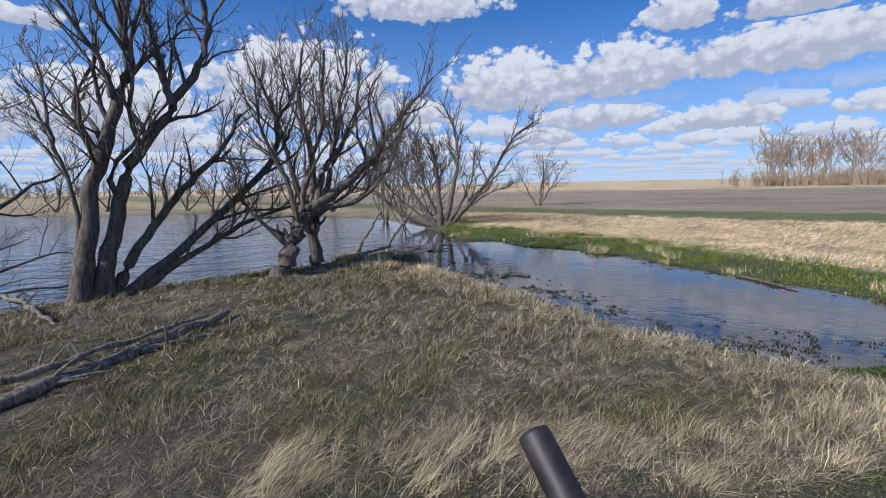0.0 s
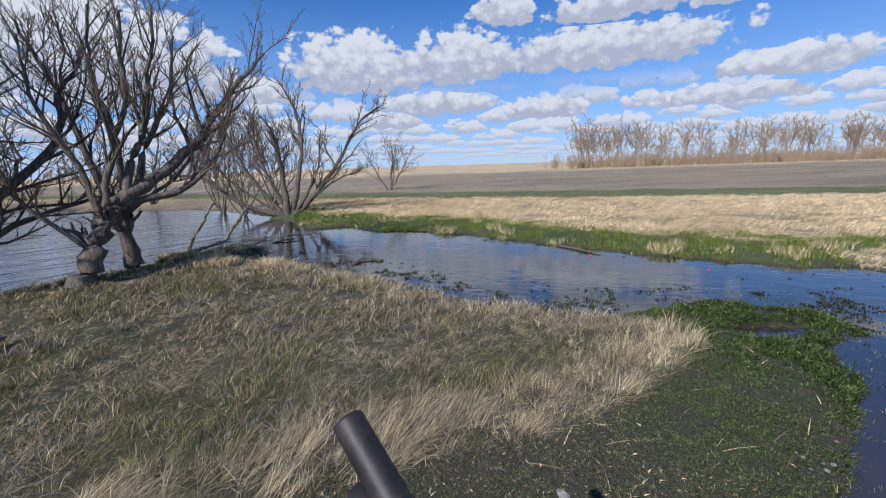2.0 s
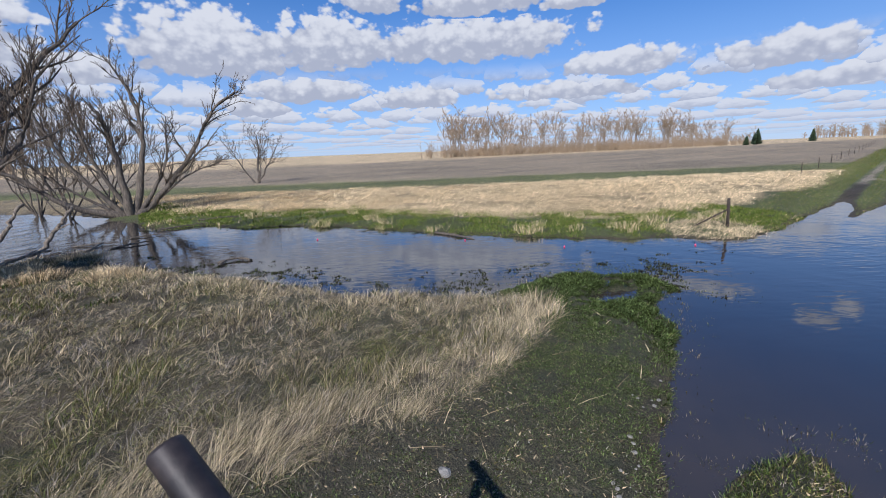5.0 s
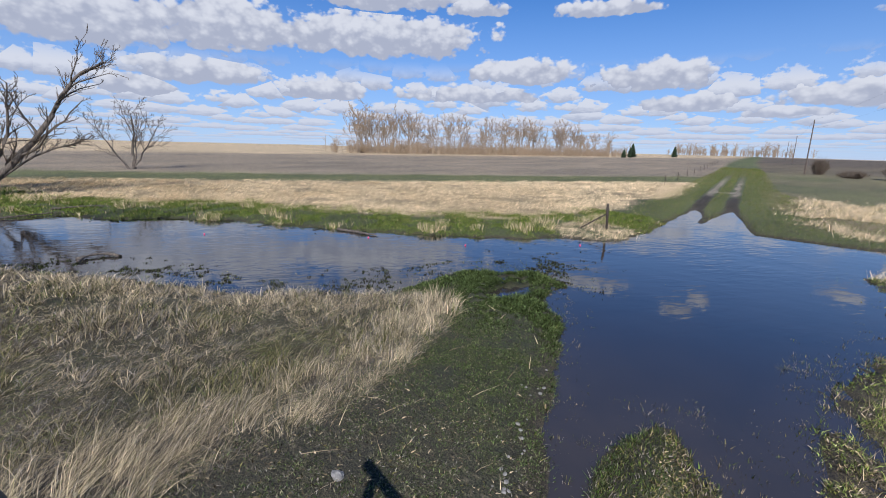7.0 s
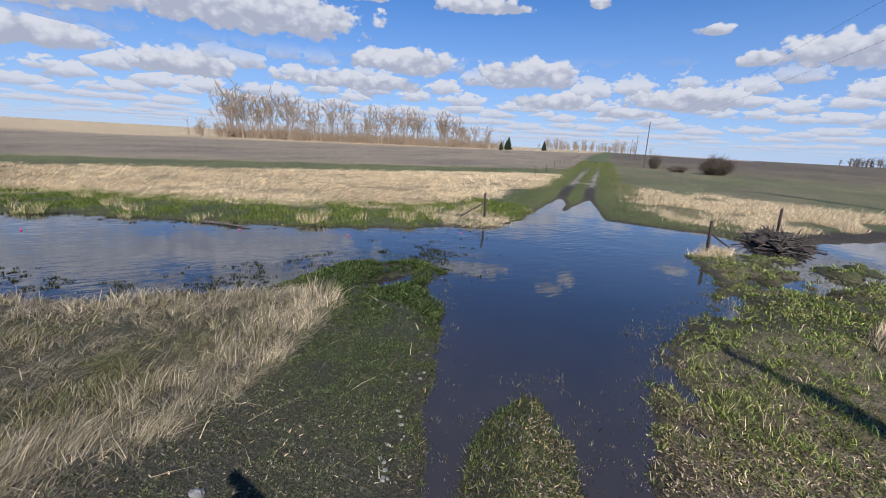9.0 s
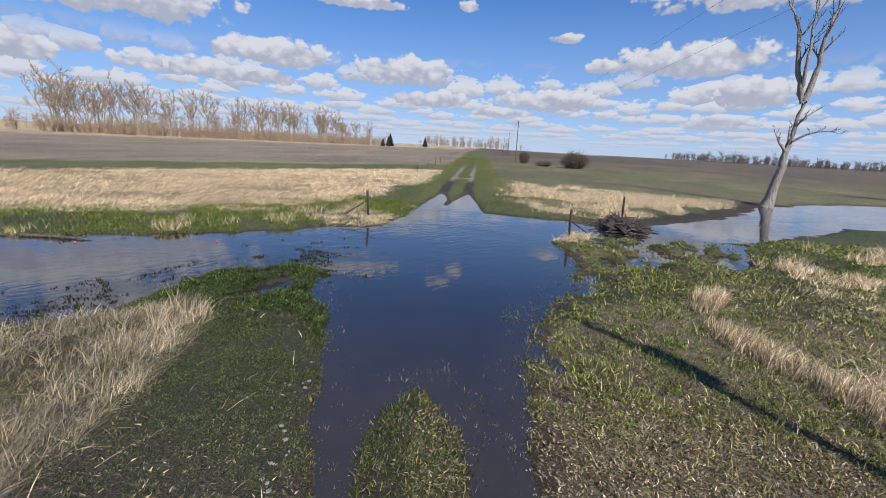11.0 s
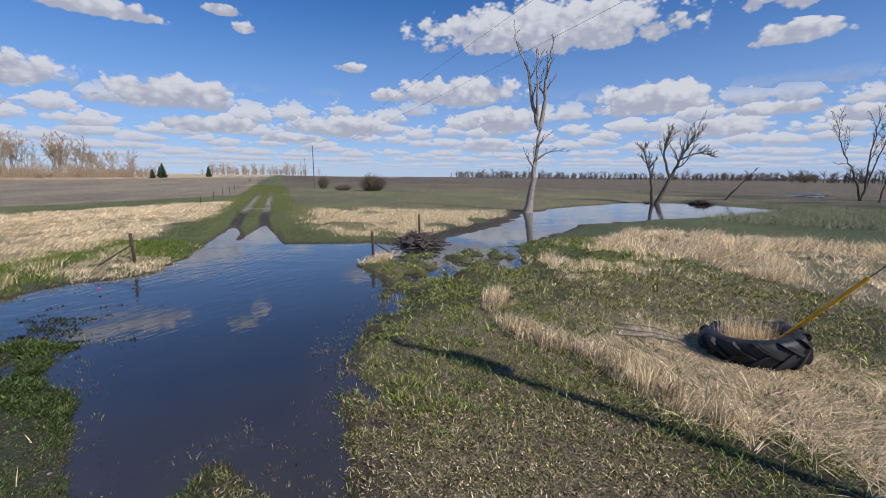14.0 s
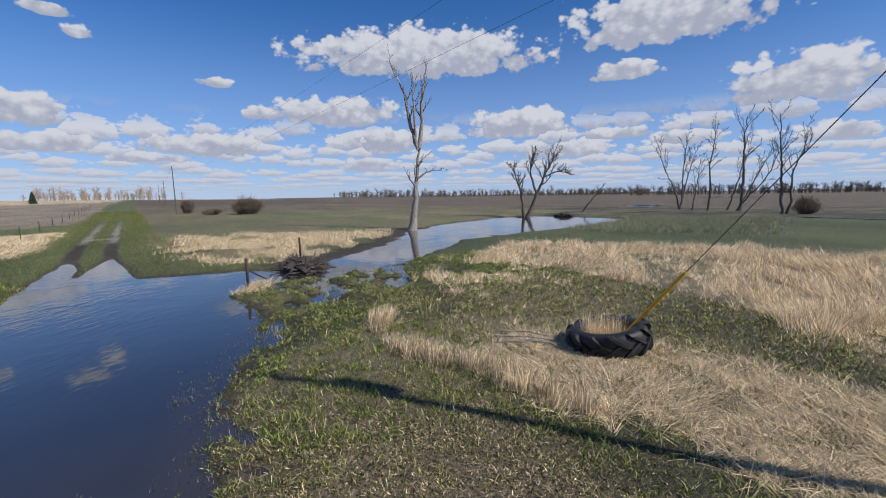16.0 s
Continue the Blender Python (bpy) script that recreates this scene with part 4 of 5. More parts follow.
log("shore_log", "dark waterlogged branch lying along the green margin", [(9.3, 17.0, 0.04), (9.5, 16.0, 0.05), (9.7, 14.7, 0.03)], 0.06, 404, M_BARK, 3)
for k, (a, b) in enumerate([((-6.9, 23.4, -0.3), (-5.4, 24.6, 2.3)), ((-5.6, 23.8, -0.3), (-3.9, 25.2, 2.0)), ((-6.2, 22.4, 0.0), (-3.2, 23.3, 0.3)), ((-7.0, 21.3, 0.1), (-4.6, 22.7, 0.5))]):
    log("drowned_branch", "grey broken branch leaning out of the water", [a, tuple((np.array(a) + np.array(b)) / 2 + np.array([0, 0, 0.05])), b], 0.11, 410 + k, M_PALE, 2, "branches in the channel", "branch")
for k, (x, y, l, a) in enumerate([(0.9, 17.9, 0.9, 0.1), (1.3, 17.7, 0.7, 2.2), (0.6, 17.6, 0.6, 1.0), (-2.2, 24.8, 1.6, 0.4), (-3.6, 26.2, 1.8, -0.3), (-1.6, 27.2, 1.5, 0.2), (0.2, 29.3, 2.6, 0.15), (2.2, 30.2, 2.4, -0.2)]):
    c, q = math.cos(a) * l / 2, math.sin(a) * l / 2
    z0 = 0.02 if y < 29 else height_at(x, y) + 0.04
    log("drift_stick", "black wet stick lying in shallow water", [(x - c, y - q, z0), (x, y, z0 + 0.06), (x + c, y + q, z0 + 0.05)], 0.045, 420 + k, M_BARK, 2, "drift sticks", "stick")


def brush_pile(at, wide, high, count, seed):
    r, wood, x, y = np.random.default_rng(seed), Wood(), *at
    thing = tagged(new("brush_pile"), "dark heap of sticks and mud at the ditch bank", "brush pile")
    thing.location = (x, y, height_at(x, y) - 0.05)
    bm = bmesh.new()
    bmesh.ops.create_icosphere(bm, subdivisions=4, radius=1.0)
    for v in bm.verts:
        k = 0.8 + 0.5 * noise.noise(v.co * 2.3) + 0.25 * noise.noise(v.co * 7)
        v.co = Vector((v.co.x * wide * k, v.co.y * wide * 0.6 * k, max(v.co.z, -0.2) * high * k))
    me = bpy.data.meshes.new("mound")
    bm.to_mesh(me)
    me.materials.append(M_POST)
    part("mound", me, thing)
    for k in range(count):
        a = r.uniform(0, 6.28)
        p = np.array([math.cos(a) * wide * r.random(), math.sin(a) * wide * 0.6 * r.random(), 0])
        p[2] = high * max(0.1, 1 - (np.hypot(p[0] / wide, p[1] / wide / 0.6)) ** 2) * r.uniform(0.6, 1.0)
        w = unit(r.normal(0, 1, 3) * np.array([1, 1, 0.35])) * r.uniform(0.2, 0.7)
        wood.limb([p - w, p + r.normal(0, 0.03, 3), p + w], [0.02, 0.028, 0.012], 4)
    part("stick_tangle", wood.mesh("stick_tangle", M_BARK), thing, kind="stuff")


brush_pile((21.6, -3.5), 2.1, 0.5, 260, 430)
brush_pile((52.0, -42.3), 2.6, 0.7, 120, 431)
brush_pile((48.5, -47.6), 1.8, 0.5, 80, 432)
log("snag", "thin leaning dead snag rising from the wet meadow", [(53.3, -56.3, 0), (51.9, -57.5, 2.6), (50.4, -58.9, 5.2)], 0.14, 433, M_BARK, 2, category="snag")

# ---- fences, rail, poles, tyre ----


def rod(name, p, q, radius, material, parent=None, sides=10, label=""):
    w = Wood()
    p, q = np.array(p, float), np.array(q, float)
    d = unit(q - p)
    w.limb([p, p + d * radius * 0.02, q - d * radius * 0.3, q, q + d * 1e-4], [radius * 0.9, radius, radius, radius * 0.8, 0.001], sides)
    me = w.mesh(name, material)
    return part(name, me, parent, label)


def fence_post(at, top, lean, brace=None, group="fence posts"):
    x, y = at
    z = height_at(x, y)
    thing = tagged(new("fence_post"), "dark rusty fence post with a slanting brace" if brace else "short dark wooden fence post", "fence post", group)
    thing.location = (x, y, z)
    rod("post", (0, 0, -0.15), (lean[0], lean[1], top - z), 0.055 if x < 40 else 0.038, M_POST, thing)
    if brace:
        rod("brace", (brace[0], brace[1], 0.02), (lean[0] * 0.6, lean[1] * 0.6, (top - z) * 0.62), 0.03, M_POST, thing)


fence_post((18.2, 8.6), 1.32, (0.05, 0.08), (-1.1, 0.9))
fence_post((17.5, -0.75), 1.25, (0.05, 0.02), (1.3, -0.9))
fence_post((22.7, -3.7), 1.5, (0.02, 0.03))
for k in range(13):
    x = 50 + 11 * k
    fence_post((x, float(line_y(LANE, x)) + 5.2 + 0.012 * x), height_at(x, float(line_y(LANE, x)) + 5.2) + 1.15, (0.03, 0.02), group="fence posts along the lane")

# the end of a steel pipe rail near the lane
rail = tagged(new("pipe_rail"), "dark painted steel pipe rail with a worn open end", "pipe rail")
rail.location = (-1.268, 2.25, 0)
rail_base = height_at(-1.26, 2.14)
TIP, TAIL = (0.0, 0.045, 2.72), (0.42, -0.82, 2.04)


def pipe_mesh(p, q, radius, wall, material):
    """A pipe with an open end."""
    w = Wood()
    p, q = np.array(p, float), np.array(q, float)
    d = unit(p - q)
    w.limb([q, p - d * 0.012, p - d * 0.002, p, p - d * 0.004, p - d * 0.30], [radius, radius, radius * 0.985, radius * 0.95, radius - wall, radius - wall], 28)
    return w.mesh("pipe", material)


part("pipe", pipe_mesh(TIP, TAIL, 0.054, 0.008, M_PIPE), rail)
rod("upright", (0.01, -0.11, rail_base - 0.1), (0.02, -0.12, 2.575), 0.05, M_PIPE, rail, 18)
rod("bolt", (0.05, -0.17, 2.47), (-0.005, -0.19, 2.47), 0.012, M_WIRE, rail, 6, "small steel bolt")


def sagging(name, label, p, q, sag, radius):
    p, q = np.array(p, float), np.array(q, float)
    t = np.linspace(0, 1, 25)[:, None]
    pts = p + (q - p) * t - np.array([0, 0, 1.0]) * sag * 4 * t * (1 - t)
    w = Wood()
    w.limb(pts, np.full(25, radius), 5)
    return tagged(new(name, w.mesh(name, M_WIRE)), label, "wire")


def utility_pole(at, high, lean, gear, seed):
    x, y = at
    z = height_at(x, y)
    thing = tagged(new("utility_pole"), "tall brown wooden utility pole beside the lane", "utility pole", "utility poles")
    thing.location = (x, y, z)
    w = Wood()
    w.limb([(0, 0, -0.3), (lean[0] / 2, lean[1] / 2, high / 2), (lean[0], lean[1], high)], [0.115, 0.10, 0.08], 12)
    part("shaft", w.mesh("shaft", M_POLE), thing)
    rod("insulator", (lean[0], lean[1], high), (lean[0], lean[1], high + 0.25), 0.05, M_GLASSY, thing)
    if gear:
        tank = rod("transformer", (0.33, 0.1, high - 2.35), (0.33, 0.1, high - 1.45), 0.2, M_STONE, thing, 16)
        rod("bushing", (0.33, 0.1, high - 1.45), (0.33, 0.1, high - 1.2), 0.05, M_GLASSY, tank)
        rod("bracket", (0.05, 0, high - 1.8), (0.2, 0.06, high - 1.8), 0.04, M_WIRE, thing)
    return z


POLE = (-2.0, -7.9)
pole_z = utility_pole(POLE, 9.75, (0, 0), True, 1)
far_poles = [(106, 7.0), (196, 16), (288, 26)]
for x, y in far_poles:
    utility_pole((x, y), 9.8, (0.25, 0.1), False, 2)
tops = [(POLE[0], POLE[1], pole_z + 9.3)] + [(x + 0.25, y + 0.1, height_at(x, y) + 10.0) for x, y in far_poles]
for p, q in zip(tops, tops[1:]):
    sagging("power_wire", "thin dark power line between wooden poles", p, q, 0.9, 0.0045 if p is tops[0] else 0.012)
sagging("power_wire", "thin dark lower power line between wooden poles", (POLE[0], POLE[1], pole_z + 7.7), (tops[1][0], tops[1][1], tops[1][2] - 1.6), 0.7, 0.0045)
ANCHOR = np.array((5.35, -7.2, 0.25))
HOOK = np.array((POLE[0], POLE[1], pole_z + 9.3))
guy = sagging("guy_wire", "twisted steel guy wire running up from a tyre", ANCHOR, HOOK, 0.0, 0.0085)
along = unit(HOOK - ANCHOR)
rod("guard", ANCHOR + along * 0.15, ANCHOR + along * 2.35, 0.034, M_YELLOW, guy, 14, "bright yellow plastic guy guard")


def tractor_tyre(at, turn, tilt):
    thing = tagged(new("tractor_tyre"), "old black tractor tyre lying in flattened dry grass", "tyre")
    x, y = at
    thing.matrix_basis = pose(x, y, height_at(x, y) + 0.27, tilt[0], tilt[1], turn)
    profile = [(0.50, -0.20), (0.56, -0.235), (0.66, -0.245), (0.74, -0.235), (0.785, -0.20), (0.80, -0.10), (0.805, 0), (0.80, 0.10), (0.785, 0.20), (0.74, 0.235), (0.66, 0.245), (0.56, 0.235), (0.50, 0.20),
               (0.49, 0.15), (0.55, 0.12), (0.70, 0.18), (0.74, 0), (0.70, -0.18), (0.55, -0.12), (0.49, -0.15)]
    n, m = 64, len(profile)
    a = np.arange(n) * 2 * math.pi / n
    pr = np.array(profile)
    wave = 1 + 0.012 * np.sin(3 * a + 1)[:, None]
    co = np.stack([np.cos(a)[:, None] * pr[:, 0] * wave, np.sin(a)[:, None] * pr[:, 0] * wave, np.tile(pr[:, 1], (n, 1))], -1).reshape(-1, 3)
    i = np.arange(n * m).reshape(n, m)
    r, u = np.roll(i, -1, axis=0), np.roll(i, -1, axis=1)
    ru = np.roll(r, -1, axis=1)
    part("carcass", np_mesh("carcass", co, np.stack([i, r, ru, u], -1).reshape(-1, 4), None, None, M_RUBBER), thing)
    lugs = {}
    for side in (1, -1):
        bm = bmesh.new()
        rows = []
        for k in range(6):
            f = k / 5
            z0, ang = side * (-0.03 + 0.275 * f), 0.42 * (1 - f) ** 1.2
            rad = 0.80 if f < 0.85 else 0.765
            half = 0.062 / 0.8
            ring = []
            for ca, cr in ((ang - half, rad - 0.02), (ang - half * 0.75, rad + 0.06), (ang + half * 0.75, rad + 0.06), (ang + half, rad - 0.02)):
                ring.append(bm.verts.new((math.cos(ca) * cr, math.sin(ca) * cr, z0)))
            rows.append(ring)
        for p, q in zip(rows, rows[1:]):
            for j in range(3):
                bm.faces.new((p[j], p[j + 1], q[j + 1], q[j]))
        bm.faces.new(rows[0]), bm.faces.new(rows[-1])
        bmesh.ops.recalc_face_normals(bm, faces=bm.faces)
        me = bpy.data.meshes.new("lug")
        bm.to_mesh(me)
        me.materials.append(M_RUBBER)
        lugs[side] = me
    for k in range(13):
        for side in (1, -1):
            lug = part("lug", lugs[side], thing)
            lug.rotation_euler.z = (k + (0.5 if side < 0 else 0)) * 2 * math.pi / 13
    return thing


tractor_tyre((5.25, -6.92), 25, (-3, 9))


def stone(at, size, seed):
    bm = bmesh.new()
    bmesh.ops.create_icosphere(bm, subdivisions=2, radius=1.0)
    for v in bm.verts:
        v.co *= 0.85 + 0.35 * noise.noise(v.co * 1.4 + Vector((seed, 0, 0)))
        v.co = Vector((v.co.x * size, v.co.y * size * 0.8, v.co.z * size * 0.55))
    me = bpy.data.meshes.new("stone")
    bm.to_mesh(me)
    me.materials.append(M_STONE)
    ob = tagged(new("stone", me), "small pale rounded stone at the lane's edge", "stone", "stones by the lane")
    ob.location = (at[0], at[1], height_at(*at) + size * 0.2)
    ob.rotation_euler.z = seed * 1.7


stone((0.93, 4.22), 0.09, 1)
rng = np.random.default_rng(17)
for k in range(26):
    f = rng.random()
    stone((1.4 + 3.2 * f + rng.normal(0, 0.08), 2.55 + 1.35 * f + abs(rng.normal(0, 0.14))), rng.uniform(0.014, 0.04), 2 + k)

# ---- grass ----
EX, EY = -1.1, 0.7


def scatter(count, box, weight, seed):
    """Places drawn in a box (x0, y0, x1, y1) where weight(x, y, d) says so."""
    r, out, got = np.random.default_rng(seed), [], 0
    for turn in range(14):
        n = int(count * 1.6) + 100
        x, y = r.uniform(box[0], box[2], n), r.uniform(box[1], box[3], n)
        d = land_lookup(x, y)
        keep = r.random(n) < weight(x, y, d)
        out.append(np.stack([x[keep], y[keep], d[keep]], 1))
        got += int(keep.sum())
        if got >= count:
            break
    p = np.concatenate(out)[:count]
    return p[:, 0], p[:, 1], p[:, 2]


def far_fade(x, y, full, power=1.0):
    return np.minimum(1, full / np.hypot(x - EX, y - EY)) ** power


def grass(name, label, places, height, width, bend, heading, colour, seed, bent=False, sink=0.01, category="grass", leaf=False, arch=0.68):
    """Bent tapering blades in one mesh; arrays for each blade's height, width, bend and heading. leaf: widest in the middle."""
    x, y, d = places
    n, r = len(x), np.random.default_rng(seed)
    z = np.maximum(ground_height(x, y, d), -0.04) - sink
    root = np.stack([x, y, z], 1)
    ahead = np.stack([np.cos(heading), np.sin(heading), np.zeros(n)], 1)
    turn = heading + r.normal(1.57, 0.9, n)
    side = np.stack([np.cos(turn), np.sin(turn), np.zeros(n)], 1) * (width / 2)[:, None]
    up = np.array([0, 0, 1.0])
    mid = root + ahead * (bend * 0.38)[:, None] + up * (height * arch)[:, None]
    tip = root + ahead * bend[:, None] + up * height[:, None]
    if leaf:
        co = np.stack([root, mid - side, tip, mid + side], 1).reshape(-1, 3)
        me = np_mesh(name, co, np.arange(n)[:, None] * 4 + np.array([[0, 1, 2, 3]]), None, np.repeat(colour, 4, axis=0), M_BLADE, False)
    elif bent:
        co = np.stack([root - side, root + side, mid - side * 0.8, mid + side * 0.8, tip], 1).reshape(-1, 3)
        i = np.arange(n)[:, None] * 5
        me = np_mesh(name, co, i + np.array([[0, 1, 3, 2]]), i + np.array([[2, 3, 4]]), np.repeat(colour, 5, axis=0), M_BLADE, False)
    else:
        co = np.stack([root - side, root + side, tip], 1).reshape(-1, 3)
        me = np_mesh(name, co, None, np.arange(n)[:, None] * 3 + np.array([[0, 1, 2]]), np.repeat(colour, 3, axis=0), M_BLADE, False)
    tagged(new(name, me), label, category, kind="stuff")


def tufted(places, per, radius, r):
    """Every place becomes a tuft of blades; also gives each blade's tuft and the way it springs from the middle."""
    x, y, d = places
    k = np.repeat(np.arange(len(x)), per)
    a, q = r.uniform(0, 6.283, len(k)), np.abs(r.normal(0, 1, len(k)))
    return (x[k] + np.cos(a) * q * radius, y[k] + np.sin(a) * q * radius, d[k]), k, a


def blend(parts, r):
    """Colours drawn from (colour, weight array) choices, each blade a little its own."""
    w = np.stack([p[1] for p in parts], 1).astype(float)
    w /= w.sum(axis=1, keepdims=True)
    pick = (r.random(len(w))[:, None] > np.cumsum(w, axis=1)).sum(axis=1).clip(0, len(parts) - 1)
    return np.array([p[0] for p in parts])[pick] * r.uniform(0.82, 1.18, (len(w), 1))


BLEACHED, FRESH = (0.92, 0.74, 0.46), (0.25, 0.30, 0.075)
STRAW, PALE, GREY, OLIVE, GREEN, DEEP = (0.45, 0.35, 0.21), (0.67, 0.54, 0.34), (0.31, 0.265, 0.215), (0.25, 0.225, 0.08), (0.18, 0.235, 0.045), (0.09, 0.13, 0.03)


def near_bank(x, y):
    return (lane_offset(x, y) > 0) & (y < line_y(CREEK, x)) & (x < 16)


def over_ridge(x, y):
    return np.where(x > 5.6, -1.0, y - line_y(RIDGE, x))


def dry_bank():
    r = np.random.default_rng(501)

    def weight(x, y, d):
        tuft = smooth(0.25, 0.55, fbm(x * 1.7, y * 1.7, 61))
        return near_bank(x, y) * (d > 0.05) * (over_ridge(x, y) > -0.25) * far_fade(x, y, 7.5, 1.3) * (0.4 + 0.6 * tuft)
    p, k, out = tufted(scatter(10500, (-17, 3.5, 7.2, 24), weight, 502), 18, 0.075, r)
    x, y, d = p
    dist, n, m = np.hypot(x - EX, y - EY), len(x), k.max() + 1
    tall, shade, lie = r.uniform(0.4, 1.4, m)[k], r.uniform(0.4, 1.05, m)[k], r.normal(0, 0.8, m)[k]
    ridge = smooth(1.0, 0.25, np.abs(over_ridge(x, y) - 0.35)) * (x > -4) * smooth(0.24, 0.44, fbm(x * 0.8, y * 0.8, 67) + 0.05 * smooth(1, 5, x))
    rim = smooth(2.4, 0.8, d) * (x > -6)
    combed = smooth(0.44, 0.58, fbm(0.5 * (0.8 * x + 0.6 * y), 1.2 * (0.8 * y - 0.6 * x), 66))
    lump, swirl = fbm(x * 0.9, y * 0.9, 63), fbm(x * 0.35, y * 0.35, 64)
    height = (0.06 + 0.13 * smooth(0.3, 0.65, lump) + 0.06 * ridge + 0.03 * rim) * tall * r.uniform(0.3, 1.25, n)
    bend = (0.06 + 0.30 * r.random(n)) * (1 + 0.9 * ridge + 0.3 * rim)
    field = 0.6 + 2.6 * (swirl - 0.47) + lie
    heading = np.where(r.random(n) < 0.6 + 0.35 * ridge, field * (1 - 0.8 * ridge) + 0.45 * ridge + r.normal(0, 0.55 - 0.25 * ridge, n), out)
    green = smooth(0.40, 0.55, fbm(x * 0.6, y * 0.6, 65)) * (1 - ridge) * (1 - rim)
    # dry grass tones greyed and lowered partway to cloud shade
    straw, pale, grey, olive = (0.43, 0.36, 0.225), (0.70, 0.58, 0.37), (0.33, 0.295, 0.25), (0.235, 0.22, 0.085)
    c = blend([(straw, 0.8 + 0.3 * combed), (pale, 0.4 + 3.4 * ridge + 1.5 * rim + 0.5 * combed), (grey, 0.5 + 1.4 * combed * (1 - ridge)), (olive, 0.35 + 1.7 * green), ((0.13, 0.175, 0.045), 0.08 + 0.6 * green),
               ((0.10, 0.085, 0.06), 0.5 * (1 - ridge))], r) * shade[:, None]
    grass("dry_grass", "long matted tan dry grass bent over the near bank", p, height, np.maximum(0.004, dist * 0.0008) * r.uniform(0.5, 1.5, n), bend, heading, c, 503, True, arch=0.66)


def bank_verge():
    r = np.random.default_rng(511)

    def weight(x, y, d):
        return near_bank(x, y) * (d > -0.06) * (ground_height(x, y, d) > -0.02) * (over_ridge(x, y) < 0.15) * smooth(-3.0, -1.6, x) * (0.45 + 0.55 * smooth(1.5, 5, x)) * (0.15 + 0.85 * smooth(0.36, 0.5, fbm(x * 3, y * 3, 69)))
    p, k, out = tufted(scatter(18000, (-3.2, 2.2, 11.5, 10), weight, 512), 7, 0.04, r)
    x, y, d = p
    n, leafy, m = len(x), smooth(4.8, 7.0, x), k.max() + 1
    tall, shade = r.uniform(0.4, 1.4, m)[k], r.uniform(0.6, 1.4, m)[k]
    height = (0.028 + 0.055 * leafy * smooth(0.35, 0.6, fbm(x * 2.5, y * 2.5, 68))) * r.uniform(0.4, 1.5, n) * tall
    bright = smooth(0.52, 0.62, fbm(x * 0.9, y * 0.9, 70))
    dry = smooth(3.4, 1.2, x)
    # turf greens hold some cloud shade, darker than in full sun
    c = blend([((0.12, 0.16, 0.05), 0.7 + 0.8 * bright), ((0.085, 0.115, 0.042), 1.3 + 0 * x), ((0.16, 0.15, 0.09), 0.7 * (1 - leafy) + 1.2 * dry), ((0.24, 0.22, 0.18), 0.9 * dry), ((0.045, 0.065, 0.022), 1.0 + 0.8 * leafy)], r) * shade[:, None]
    grass("verge_grass", "short dark green grass and weeds beside the flooded lane", p, height, (0.009 + 0.008 * leafy) * r.uniform(0.5, 1.5, n),
          (0.03 + 0.04 * leafy) * r.uniform(0.4, 1.8, n), out, c, 513, leaf=True)


def south_verge():
    r = np.random.default_rng(521)

    def weight(x, y, d):
        return (lane_offset(x, y) < 0) * (d > -0.12) * (0.15 + 0.85 * (ground_height(x, y, d) > -0.015)) * (y < line_y(DITCH, x) + 3) * far_fade(x, y, 6, 1.1) * (0.25 + 0.75 * smooth(0.36, 0.52, fbm(x * 2.6, y * 2.6, 71)))
    p, k, out = tufted(scatter(23000, (0, -13, 21, 1.5), weight, 522), 7, 0.05, r)
    x, y, d = p
    n, dist, m = len(x), np.hypot(x - EX, y - EY), k.max() + 1
    tall, shade = r.uniform(0.4, 1.5, m)[k], r.uniform(0.75, 1.75, m)[k]
    worn = smooth(5.5, 3.0, x) * smooth(-4.0, -2.8, y)
    marsh = smooth(-4.2, -5.5, y + 0.1 * (9 - x)) * smooth(14, 10, x)
    height = (0.03 + 0.06 * (1 - worn) * r.random(n)) * r.uniform(0.5, 1.5, n) * (0.55 + 0.45 * smooth(0.0, 0.9, d)) * tall
    c = blend([(FRESH, (1.0 - 0.5 * marsh) * (1 - worn) + 0.1), (GREEN, 0.8 * (1 - worn) + 0.1), (DEEP, 1.0 - 0.6 * worn), (OLIVE, 0.7 + 1.0 * marsh + 0.6 * worn), (GREY, 0.8 * worn + 0.5 * marsh), (STRAW, 0.3 + 1.2 * marsh + 1.5 * worn), (PALE, 0.02 + 0.5 * marsh + 0.25 * worn),
               ((0.05, 0.06, 0.02), 0.8 + 0 * x)], r) * shade[:, None]
    grass("marsh_grass", "short fresh green weeds and grass beside floodwater", p, height, np.maximum(0.0095, dist * 0.0013) * r.uniform(0.6, 1.5, n),
          (0.02 + height) * r.uniform(0.3, 1.4, n), out, c, 523, leaf=True)
    tall_ones = scatter(9000, (2, -13, 21, 1.5), lambda x, y, d: (lane_offset(x, y) < 0) * (d > 0.1) * smooth(3.0, 5.5, x - 0.3 * y) * smooth(0.46, 0.56, fbm(x * 1.3, y * 1.3, 73)) * (y < line_y(DITCH, x) + 3) * far_fade(x, y, 8, 0.8), 524)
    n = len(tall_ones[0])
    grass("grass_sprigs", "thin upright green and straw grass sprigs in wet turf", tall_ones, r.uniform(0.08, 0.22, n), r.uniform(0.006, 0.012, n), r.uniform(0.02, 0.14, n), r.uniform(0, 6.28, n),
          blend([(FRESH, np.ones(n)), (OLIVE, np.ones(n) * 0.8), (PALE, np.ones(n) * 0.8)], r), 525)


STRIP = np.array([(1.0, -5.0), (2.9, -4.7), (4.3, -4.3), (5.3, -3.9), (7.0, -3.3), (8.8, -3.0), (10.6, -4.0)])


